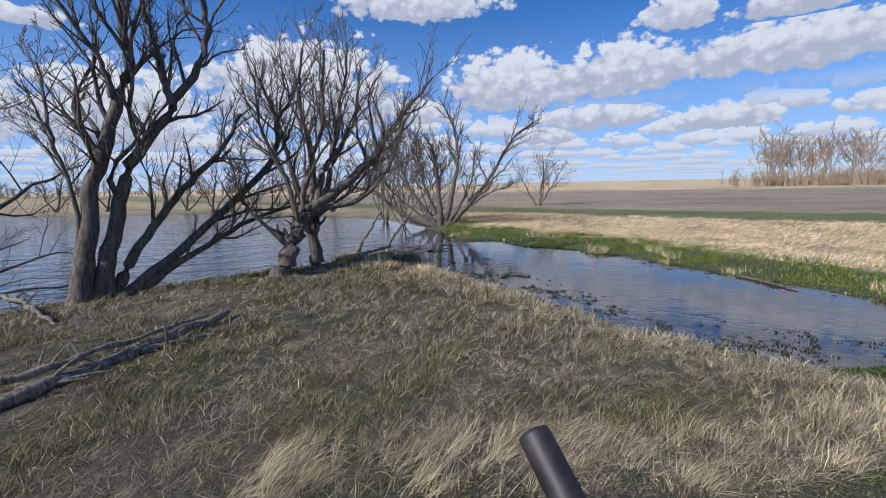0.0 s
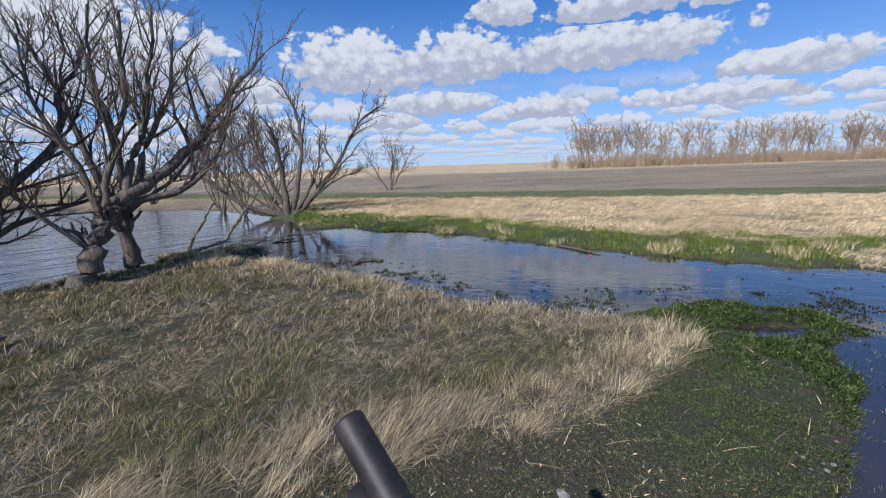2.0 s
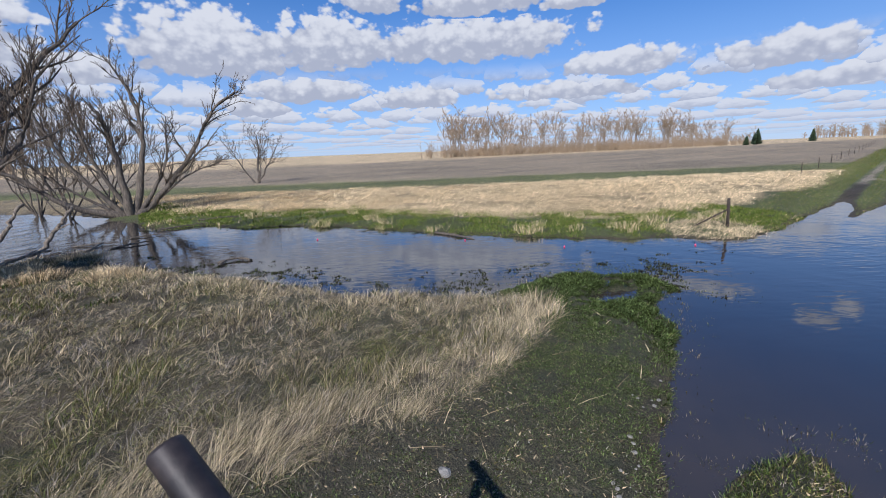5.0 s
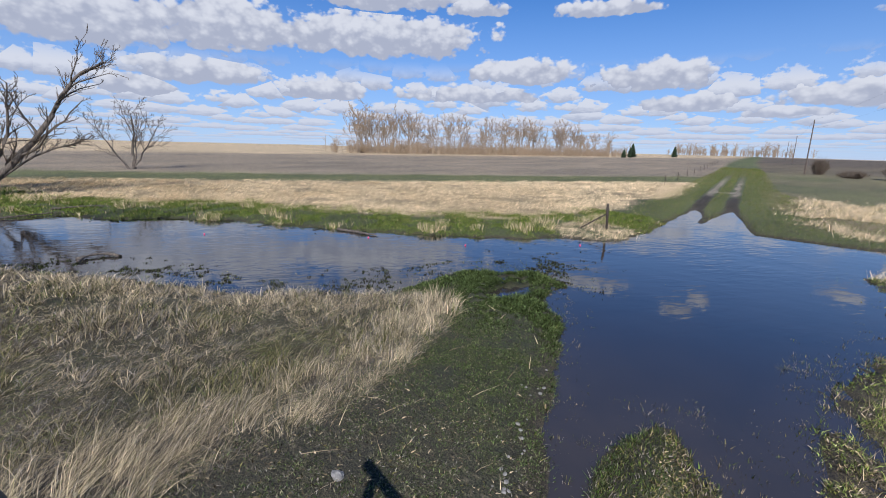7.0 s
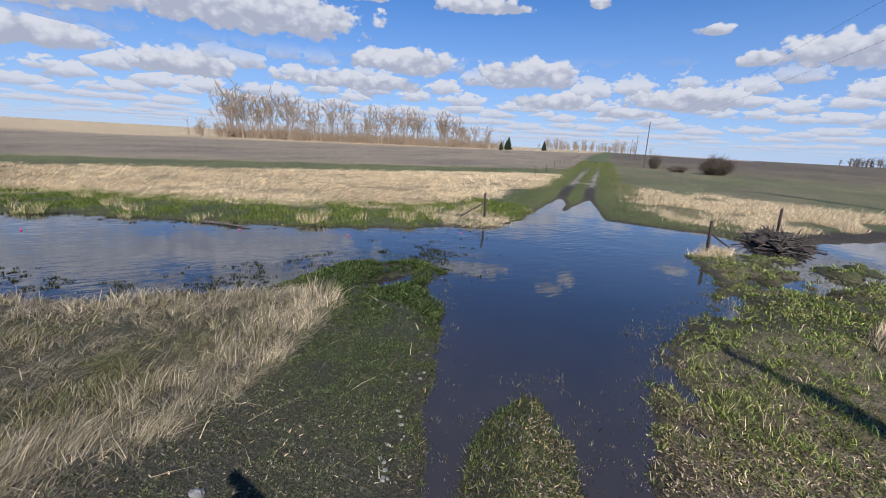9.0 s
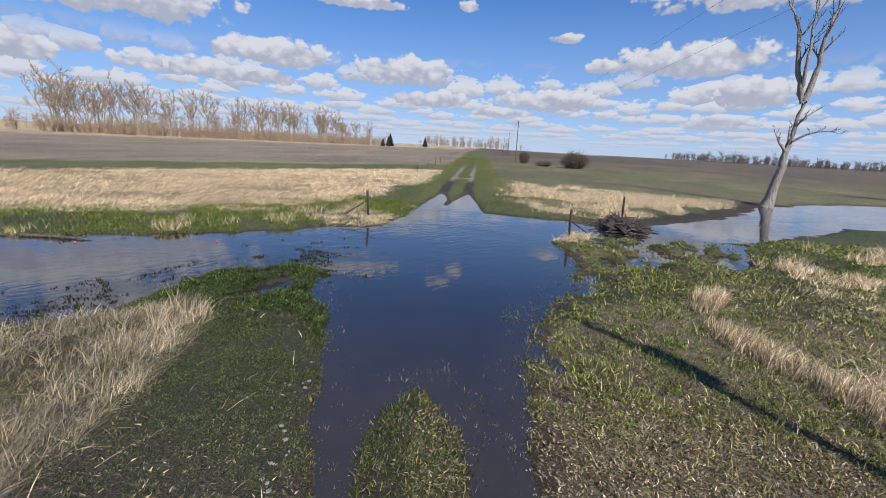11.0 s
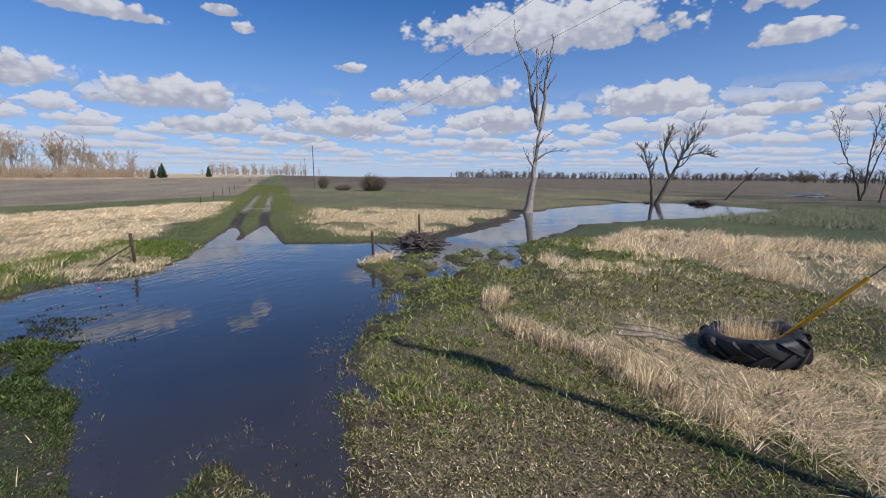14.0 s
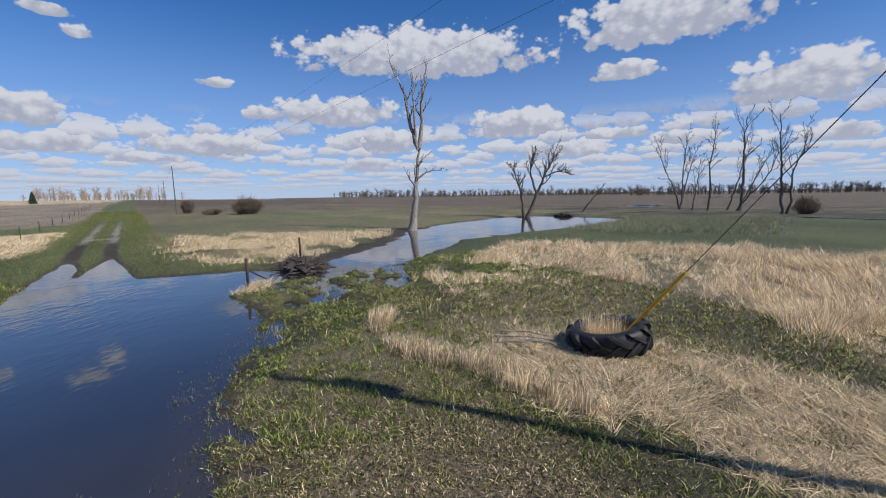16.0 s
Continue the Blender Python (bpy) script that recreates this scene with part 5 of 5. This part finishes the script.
def straw_strip():
    r = np.random.default_rng(531)

    def weight(x, y, d):
        off = y - line_y(STRIP, x)
        clump = smooth(0.42, 0.54, fbm(x * 1.9, y * 1.9, 81))
        upright = np.exp(-((off + 0.6 * (fbm(x, y, 82) - 0.47)) / 0.30) ** 2) * smooth(2.5, 5, x) * smooth(0.47, 0.56, fbm(x * 1.5, y * 1.5, 84))
        flat = smooth(0.2, -0.4, off) * smooth(-4.2, -3.0, off) * smooth(7.5, 4.5, x) * (0.25 + 0.75 * clump)
        by_tyre = np.exp(-((x - 5.3) / 1.2) ** 2 - ((y + 5.9) / 0.5) ** 2) * 0.8
        return np.clip(upright * 1.6 + flat * 0.8 + by_tyre, 0, 1)
    p, k, out = tufted(scatter(2300, (-2, -9.5, 11, -2.2), weight, 532), 22, 0.07, r)
    x, y, d = p
    n, off = len(x), y - line_y(STRIP, x)
    m = k.max() + 1
    tall, shade, lie = r.uniform(0.5, 1.15, m)[k], r.uniform(0.65, 1.2, m)[k], r.normal(0, 0.7, m)[k]
    stand = np.exp(-(off / 0.4) ** 2) * smooth(2.8, 5, x)
    upright = r.random(m)[k] < stand
    height = np.where(upright, 0.40 * tall * r.uniform(0.35, 1.1, n), 0.04 + 0.13 * r.random(n) * tall)
    bend = np.where(upright, 0.06 + 0.26 * r.random(n), 0.25 + 0.5 * r.random(n))
    heading = np.where(r.random(n) < 0.75, -0.75 + 3.0 * (fbm(x * 0.6, y * 0.6, 83) - 0.47) + lie + r.normal(0, 0.35, n), out)
    c = blend([(BLEACHED, 1.2 + 0 * x), (PALE, 1.4 + 0 * x), (STRAW, 0.8 + 0 * x), (GREY, 0.4 + 0 * x)], r) * shade[:, None]
    grass("dry_reeds", "strip of pale standing and flattened dry reeds", p, height, r.uniform(0.006, 0.013, n), bend, heading, c, 533, True)


def tan_right():
    r = np.random.default_rng(541)

    def weight(x, y, d):
        t = outline_distance(TAN_RIGHT, x, y)
        clump = smooth(0.42, 0.54, fbm(x * 0.45, y * 0.45, 91)) * (0.25 + 0.75 * smooth(0.38, 0.52, fbm(x * 1.6, y * 1.6, 92)))
        extra = np.exp(-((x - 13) ** 2 + (y + 8.5) ** 2 * 0.6) / 2.2) + np.exp(-((x - 15.5) ** 2 + (y + 12) ** 2) / 3)
        return np.clip(smooth(0.5, -0.8, t) * (0.06 + 0.94 * clump) + extra * clump, 0, 1) * (d > 0.1) * far_fade(x, y, 13, 1.2)
    p, k, out = tufted(scatter(7000, (-5, -29, 23.5, -6), weight, 542), 21, 0.14, r)
    x, y, d = p
    n, dist, m = len(x), np.hypot(x - EX, y - EY), k.max() + 1
    tall, shade, lie = r.uniform(0.6, 1.2, m)[k], r.uniform(0.65, 1.2, m)[k], r.normal(0, 0.4, m)[k]
    height = (0.10 + 0.44 * smooth(0.25, 0.75, fbm(x * 0.8, y * 0.8, 93))) * tall * r.uniform(0.4, 1.2, n)
    heading = -1.0 + 2.5 * (fbm(x * 0.4, y * 0.4, 94) - 0.47) + lie + r.normal(0, 0.5, n)
    c = blend([(BLEACHED, 1.3 + 0 * x), (PALE, 1.3 + 0 * x), (STRAW, 0.9 + 0 * x), (GREY, 0.3 + 0 * x)], r) * shade[:, None]
    grass("tan_grass", "tall pale tan dead grass in thick drifts", p, height, np.maximum(0.008, dist * 0.0008) * r.uniform(0.7, 1.4, n), height * r.uniform(0.6, 1.7, n), heading, c * 1.12, 543)


def north_margin():
    r = np.random.default_rng(551)

    def edge(x, y, d):
        return d + 5 * (fbm(x * 0.35, y * 0.35, 31) - 0.47)

    def weight(x, y, d):
        return (lane_offset(x, y) > 1.0) * ((x - 17.2) ** 2 + (y - 8.6) ** 2 > 3.5) * ((y > line_y(CREEK, x)) | (x > 16)) * (d > -0.25) * smooth(6.2, 3.6, edge(x, y, d)) * (0.12 + 0.88 * smooth(0.36, 0.52, fbm(x, y, 95))) * far_fade(x, y, 17, 1.0)
    p = scatter(60000, (-2, 6, 24, 44), weight, 552)
    x, y, d = p
    n, dist = len(x), np.hypot(x - EX, y - EY)
    tuft = smooth(0.58, 0.64, fbm(x * 0.8, y * 0.8, 96))
    height = (0.05 + 0.09 * r.random(n)) * smooth(-0.5, 0.8, d) + 0.02 + 0.2 * tuft
    c = blend([(GREEN, 1.2 + 0 * x), (DEEP, 1.3 + 0 * x), (OLIVE, 0.3 + 0 * x), (PALE, 0.06 + 2.5 * tuft)], r)
    grass("margin_grass", "bright green grass margin along the far bank", p, height, np.maximum(0.012, dist * 0.0011) * r.uniform(0.7, 1.4, n), height * r.uniform(0.2, 0.9, n), r.uniform(0, 6.28, n), c, 553)


def north_meadow():
    r = np.random.default_rng(561)

    def weight(x, y, d):
        s = 0.57 * x + 0.82 * y
        e = d + 5 * (fbm(x * 0.35, y * 0.35, 31) - 0.47)
        spit = np.exp(-((x - 17.2) ** 2 + (y - 8.6) ** 2) / 1.8) * 4
        lo = lane_offset(x, y)
        body = smooth(3.2, 5.0, e) * smooth(48, 44, s) * smooth(2.6, 4.2, lo) * (0.35 + 0.65 * smooth(0.3, 0.55, fbm(x * 0.5, y * 0.5, 97)))
        return np.clip(body * far_fade(x, y, 20, 1.1) + spit, 0, 1) * (lo > 1.2) * ((y > line_y(CREEK, x)) | (x > 16)) * (d > 0.05)
    p, k, out = tufted(scatter(9500, (-4, 6, 56, 62), weight, 562), 17, 0.26, r)
    x, y, d = p
    n, dist, m = len(x), np.hypot(x - EX, y - EY), k.max() + 1
    shade = r.uniform(0.75, 1.15, m)[k]
    height = (0.05 + 0.26 * fbm(x * 0.7, y * 0.7, 98)) * r.uniform(0.6, 1.2, m)[k] * r.uniform(0.6, 1.2, n)
    heading = -0.4 + 2.0 * (fbm(x * 0.2, y * 0.2, 99) - 0.47) + r.normal(0, 0.5, n)
    c = blend([(BLEACHED, 1.0 + 0 * x), (PALE, 1.6 + 0 * x), (STRAW, 0.7 + 0 * x)], r) * shade[:, None]
    grass("meadow_grass", "tan dry meadow grass between creek and fields", p, height, np.maximum(0.009, dist * 0.0006) * r.uniform(0.7, 1.4, n), height * r.uniform(0.6, 2.0, n), heading, c, 563)


def east_tufts():
    r = np.random.default_rng(571)

    def weight(x, y, d):
        lo = lane_offset(x, y)
        clump = smooth(0.36, 0.52, fbm(x * 0.5, y * 0.5, 101))
        tufts = smooth(-3.4, -5.2, lo + 2.0 * (clump - 0.5)) * smooth(46, 30, x - 0.3 * y) * smooth(0.9, 2.0, d)
        stake = np.exp(-((x - 17.6) ** 2 + (y + 0.6) ** 2) / 0.35) * 4
        return np.clip(tufts * clump * 0.6 + stake, 0, 1) * ((y > line_y(DITCH, x)) | (stake > 0.3)) * (d > -0.05)
    p = scatter(40000, (16, -22, 52, 6), weight, 572)
    x, y, d = p
    n, dist = len(x), np.hypot(x - EX, y - EY)
    height = (0.08 + 0.36 * fbm(x * 0.7, y * 0.7, 102)) * r.uniform(0.6, 1.25, n)
    c = blend([(BLEACHED, 0.9 + 0 * x), (PALE, 1.2 + 0 * x), (STRAW, 0.8 + 0 * x), (GREY, 0.5 + 0 * x), (OLIVE, 0.3 + 0 * x)], r)
    grass("bank_tufts", "pale dry grass tufts on the ditch bank", p, height, np.maximum(0.010, dist * 0.0008) * r.uniform(0.7, 1.4, n), height * r.uniform(0.4, 1.6, n), r.normal(-0.5, 0.9, n), c, 573)


def lane_grass():
    r = np.random.default_rng(581)

    def weight(x, y, d):
        signed = lane_offset(x, y)
        lo = np.abs(signed)
        rut = np.abs(lo - 0.95)
        w = np.interp(x, [0, 20, 35, 100], [2.4, 4.4, 4.2, 4.0]) + 4.0 * (signed < 0) * smooth(55, 28, x)
        return smooth(0.5, -0.5, lo - w) * np.maximum(smooth(0.4, 0.6, rut), smooth(70, 95, x)) * (d > -0.03) * far_fade(x, y, 22, 0.9)
    p = scatter(70000, (16, -4, 130, 26), weight, 582)
    x, y, d = p
    n, dist = len(x), np.hypot(x - EX, y - EY)
    height = 0.03 + 0.05 * r.random(n)
    c = blend([(GREEN, 0.9 + 0 * x), (DEEP, 1.3 + 0 * x), (OLIVE, 0.9 + 0 * x), (STRAW, 0.35 + 0 * x)], r)
    grass("lane_grass", "green grass covering the verges of the lane", p, height, np.maximum(0.012, dist * 0.0008) * r.uniform(0.7, 1.4, n), height * r.uniform(0.4, 1.4, n), r.uniform(0, 6.28, n), c, 583)


def median_grass():
    r = np.random.default_rng(591)

    def weight(x, y, d):
        return (outline_distance(MEDIAN, x, y) < 0.35) * (d > -0.12) * (0.15 + 0.85 * smooth(-0.08, 0.1, d))
    p = scatter(9000, (0.2, 0.4, 5.8, 3.2), weight, 592)
    x, y, d = p
    n = len(x)
    height = 0.03 + 0.05 * r.random(n)
    # wet blades, darkened further in colour for cloud shade
    c = blend([(GREEN, 0.3 + 0 * x), (DEEP, 1.0 + 0 * x), (GREY, 0.5 + 0 * x), (OLIVE, 0.5 + 0 * x), ((0.05, 0.06, 0.025), 1.0 + 0 * x)], r)
    grass("median_grass", "wet dark grass between the flooded wheel ruts", p, height, r.uniform(0.006, 0.014, n), height * r.uniform(0.3, 1.2, n), r.uniform(0, 6.28, n), c, 593)


def water_weed():
    r = np.random.default_rng(601)

    def weight(x, y, d):
        spot = np.exp(-((x - 8.6) ** 2 + (y - 8.6) ** 2) / 1.6) + np.exp(-((x - 10) ** 2 + (y - 6.3) ** 2) / 1.4) + 0.7 * np.exp(-((x - 15.3) ** 2 / 8 + (y + 3.6) ** 2 / 6))
        rim = smooth(-0.7, 0.0, d) * 0.5 * (np.hypot(x, y) < 26)
        rim = rim + smooth(-2.2, -0.1, d) * 0.45 * (y < line_y(CREEK, x)) * (lane_offset(x, y) > 3.5) * (x > -2)
        drops = fbm(x * 2.6, y * 2.6, 111)
        return np.clip((spot * 0.8 + rim) * smooth(0.50, 0.57, drops), 0, 1) * (d < 0.05)
    p = scatter(16000, (-1, -9, 22, 20), weight, 602)
    x, y, d = p
    n = len(x)
    height = 0.042 + 0.045 * r.random(n)
    c = blend([((0.04, 0.05, 0.02), 1.2 + 0 * x), (DEEP, 0.9 + 0 * x), (OLIVE, 0.5 + 0 * x)], r)
    grass("water_weed", "dark weed and grass tips poking through shallow water", p, height, r.uniform(0.012, 0.035, n), height * r.uniform(0.3, 1.3, n), r.uniform(0, 6.28, n), c, 603, sink=0.0)


def crest_tufts():
    r = np.random.default_rng(655)

    def weight(x, y, d):
        return near_bank(x, y) * (d > 0.1) * smooth(3.2, 1.2, d) * smooth(-1.5, -3.0, x) * (x > -7) * smooth(0.44, 0.54, fbm(x * 0.8, y * 0.8, 77))
    p, k, out = tufted(scatter(420, (-7, 13, 0, 23), weight, 656), 26, 0.16, r)
    x, n, m = p[0], len(k), k.max() + 1
    pale = (r.random(m) < 0.45)[k]
    height = np.where(pale, 0.35, 0.16) * r.uniform(0.4, 1.15, n)
    c = np.where(pale[:, None], blend([(PALE, np.ones(n)), (STRAW, np.ones(n))], r), blend([((0.06, 0.09, 0.025), np.ones(n)), ((0.11, 0.15, 0.04), np.ones(n) * 0.6)], r))
    grass("crest_tufts", "mixed tan and dark green tufts on the bank's crest", p, height, r.uniform(0.010, 0.022, n), height * r.uniform(0.3, 1.2, n), out, c, 657, True)


def shore_clods():
    r = np.random.default_rng(605)

    def weight(x, y, d):
        near = smooth(-2.6, -0.2, d) * (y < line_y(CREEK, x) + 0.5) * (lane_offset(x, y) > 3.0)
        tip = np.exp(-((x - 10.2) ** 2 / 3.0 + (y - 7.6) ** 2 / 2.2))
        far = 0.8 * smooth(-1.3, -0.1, d) * (y > line_y(CREEK, x)) * (lane_offset(x, y) > 1.5)
        return np.clip(near + tip + far, 0, 1) * (d < 0) * smooth(0.50, 0.60, fbm(x * 1.6, y * 1.6, 115))
    p, k, out = tufted(scatter(1700, (-2, 5, 17, 30), weight, 606), 7, 0.035, r)
    n, m = len(k), k.max() + 1
    c = blend([((0.03, 0.028, 0.018), np.ones(n) * 1.3), ((0.045, 0.055, 0.022), np.ones(n)), ((0.09, 0.11, 0.04), np.ones(n) * 0.3)], r)
    grass("shore_clods", "dark clods of weed breaking the creek's surface", p, r.uniform(0.01, 0.05, m)[k] * r.uniform(0.6, 1.1, n) + 0.045, r.uniform(0.012, 0.03, n), r.uniform(0.02, 0.07, n), out, c, 607, sink=0.0, leaf=True)


def grey_reeds():
    r = np.random.default_rng(611)

    def weight(x, y, d):
        a, dist = np.degrees(np.arctan2(y - EY, x - EX)), np.hypot(x - EX, y - EY)
        return smooth(-44, -50, a) * smooth(-68, -64, a) * smooth(38, 42, dist) * smooth(66, 58, dist) * (d > 0.3) * (0.3 + 0.7 * smooth(0.35, 0.55, fbm(x * 0.5, y * 0.5, 121)))
    p = scatter(38000, (10, -62, 50, -24), weight, 612)
    x, y, d = p
    n = len(x)
    height = 0.2 + 0.35 * r.random(n)
    c = blend([((0.30, 0.29, 0.20), 1.2 + 0 * x), ((0.22, 0.23, 0.15), 1.0 + 0 * x), ((0.16, 0.18, 0.07), 0.8 + 0 * x)], r)
    grass("grey_reeds", "greyish dead reeds in the wet meadow", p, height, r.uniform(0.018, 0.04, n), height * r.uniform(0.4, 1.6, n), r.normal(-1, 0.9, n), c, 613)


def tyre_tuft():
    r = np.random.default_rng(621)
    p = scatter(1500, (4.8, -7.7, 6.2, -6.3), lambda x, y, d: 1.0 * (np.hypot(x - 5.35, y + 6.88) < 0.42), 622)
    n = len(p[0])
    grass("tyre_tuft", "tuft of pale dry grass growing inside the tyre", p, r.uniform(0.35, 0.85, n), r.uniform(0.006, 0.012, n), r.uniform(0.05, 0.3, n), r.uniform(0, 6.28, n),
          blend([(BLEACHED, np.full(n, 2.5)), (PALE, np.ones(n))], r), 623)


def litter():
    r = np.random.default_rng(631)

    def weight(x, y, d):
        south = (lane_offset(x, y) < 0) * smooth(7.5, 4.0, x) * smooth(-5.0, -3.0, y)
        north = near_bank(x, y) * (over_ridge(x, y) < 0.2) * smooth(4.0, 1.5, x) * 0.16
        return (south + north) * (d > 0.05)
    p = scatter(52000, (-2, -5, 8, 6), weight, 632)
    x, y, d = p
    n = len(x)
    c = blend([(PALE, 0.35 + 0 * x), (STRAW, 1.5 + 0 * x), (GREY, 0.8 + 0 * x), ((0.12, 0.095, 0.06), 1.3 + 0 * x), (OLIVE, 0.8 + 0 * x)], r) * r.uniform(0.4, 1.2, (n, 1))
    grass("leaf_litter", "tan and brown dead leaf litter on worn ground", p, r.uniform(0.006, 0.04, n), r.uniform(0.010, 0.030, n), r.uniform(0.02, 0.09, n), r.uniform(0, 6.28, n), c, 633, leaf=True)


def straw_stalks():
    r = np.random.default_rng(651)
    p = scatter(40, (0.5, 2.5, 6.5, 7), lambda x, y, d: near_bank(x, y) * (d > 0.3) * (over_ridge(x, y) < 0.1) * 1.0, 652)
    n = len(p[0])
    grass("straw_stalks", "loose pale straw stalks lying on short grass", p, r.uniform(0.03, 0.07, n), r.uniform(0.008, 0.016, n), r.uniform(0.15, 0.55, n), r.normal(0.3, 0.5, n),
          blend([(PALE, np.ones(n)), (STRAW, np.ones(n))], r), 653, True)


def drowned_tufts():
    r = np.random.default_rng(641)

    def weight(x, y, d):
        edge = smooth(-1.1, -0.1, d) * (d < 0.05) * (np.abs(lane_offset(x, y)) < 4.5) * (x < 12)
        bank = smooth(-1.3, -0.1, d) * (d < 0.05) * (lane_offset(x, y) >= 4.5) * (y < line_y(CREEK, x)) * (x > 1) * 0.5
        marsh = wet_marsh(x, y) * 0.6 * (ground_height(x, y, d) < 0.0)
        return np.clip(edge + bank + marsh, 0, 1) * smooth(0.42, 0.56, fbm(x * 2.2, y * 2.2, 131))
    p, k, out = tufted(scatter(1100, (0.5, -12, 21, 13), weight, 642), 10, 0.035, r)
    x, y, d = p
    n, m = len(x), k.max() + 1
    height = r.uniform(0.015, 0.07, m)[k] * r.uniform(0.5, 1.2, n) + 0.035
    c = blend([(GREY, 1.0 + 0 * x), (DEEP, 0.8 + 0 * x), (OLIVE, 0.8 + 0 * x), (STRAW, 0.6 + 0 * x), ((0.04, 0.045, 0.02), 1.0 + 0 * x)], r)
    grass("drowned_tufts", "small tufts of drowned grass standing in shallow water", p, height, r.uniform(0.006, 0.016, n), r.uniform(0.02, 0.09, n), out, c, 643, sink=0.0)


M_PINK = surface("pink_plastic", plain_look((0.75, 0.03, 0.13, 1), (0.9, 0.07, 0.2, 1), 8.0, 0.4, 0.001))
for x, y in ((14.5, 8.1), (11.1, 11.1), (9.25, 14.7), (4.7, 19.6)):
    bm = bmesh.new()
    bmesh.ops.create_uvsphere(bm, u_segments=20, v_segments=12, radius=0.032)
    for v in bm.verts:
        v.co.z = v.co.z * 0.8 + (0.01 if v.co.z > 0.025 else 0)
    me = bpy.data.meshes.new("float")
    bm.to_mesh(me)
    me.materials.append(M_PINK)
    ob = tagged(new("marker_float", me), "small bright pink float on the creek", "float", "pink floats")
    ob.location = (x, y, 0.02)
    rod("eyelet", (0, 0, 0.025), (0, 0, 0.045), 0.007, M_WIRE, ob, 8)


def puddle(at, long, wide, turn, seed):
    r = np.random.default_rng(seed)
    a = np.linspace(0, 2 * math.pi, 40, endpoint=False)
    q = 1 + 0.25 * np.sin(3 * a + r.uniform(0, 6)) + 0.15 * np.sin(7 * a + r.uniform(0, 6))
    c, n = math.cos(turn), math.sin(turn)
    px, py = np.cos(a) * q * long, np.sin(a) * q * wide
    x, y = at[0] + px * c - py * n, at[1] + px * n + py * c
    top = float(ground_height(x, y).max()) + 0.02
    co = np.concatenate([np.stack([x, y, np.full(40, top)], 1), np.stack([x, y, np.full(40, top - 0.4)], 1), [[at[0], at[1], top]]])
    i = np.arange(40)
    j = (i + 1) % 40
    me = np_mesh("puddle", co, np.stack([i, i + 40, j + 40, j], 1), np.stack([np.full(40, 80), i, j], 1), None, M_WATER)
    tagged(new("puddle", me), "shallow standing water in the far meadow", "water", kind="structure")


for k, (at, long, wide, turn) in enumerate([((63, -85), 7, 1.8, -0.6), ((18.5, -61.5), 6, 0.7, 0.0), ((70, -95), 9, 2, -0.5), ((120, -223), 18, 6, -0.2)]):
    puddle(at, long, wide, turn, 700 + k)

for plant in (tyre_tuft, litter, straw_stalks, drowned_tufts, dry_bank, bank_verge, south_verge, straw_strip, tan_right, north_margin, north_meadow, east_tufts, lane_grass, median_grass, water_weed, crest_tufts, shore_clods, grey_reeds):
    plant()
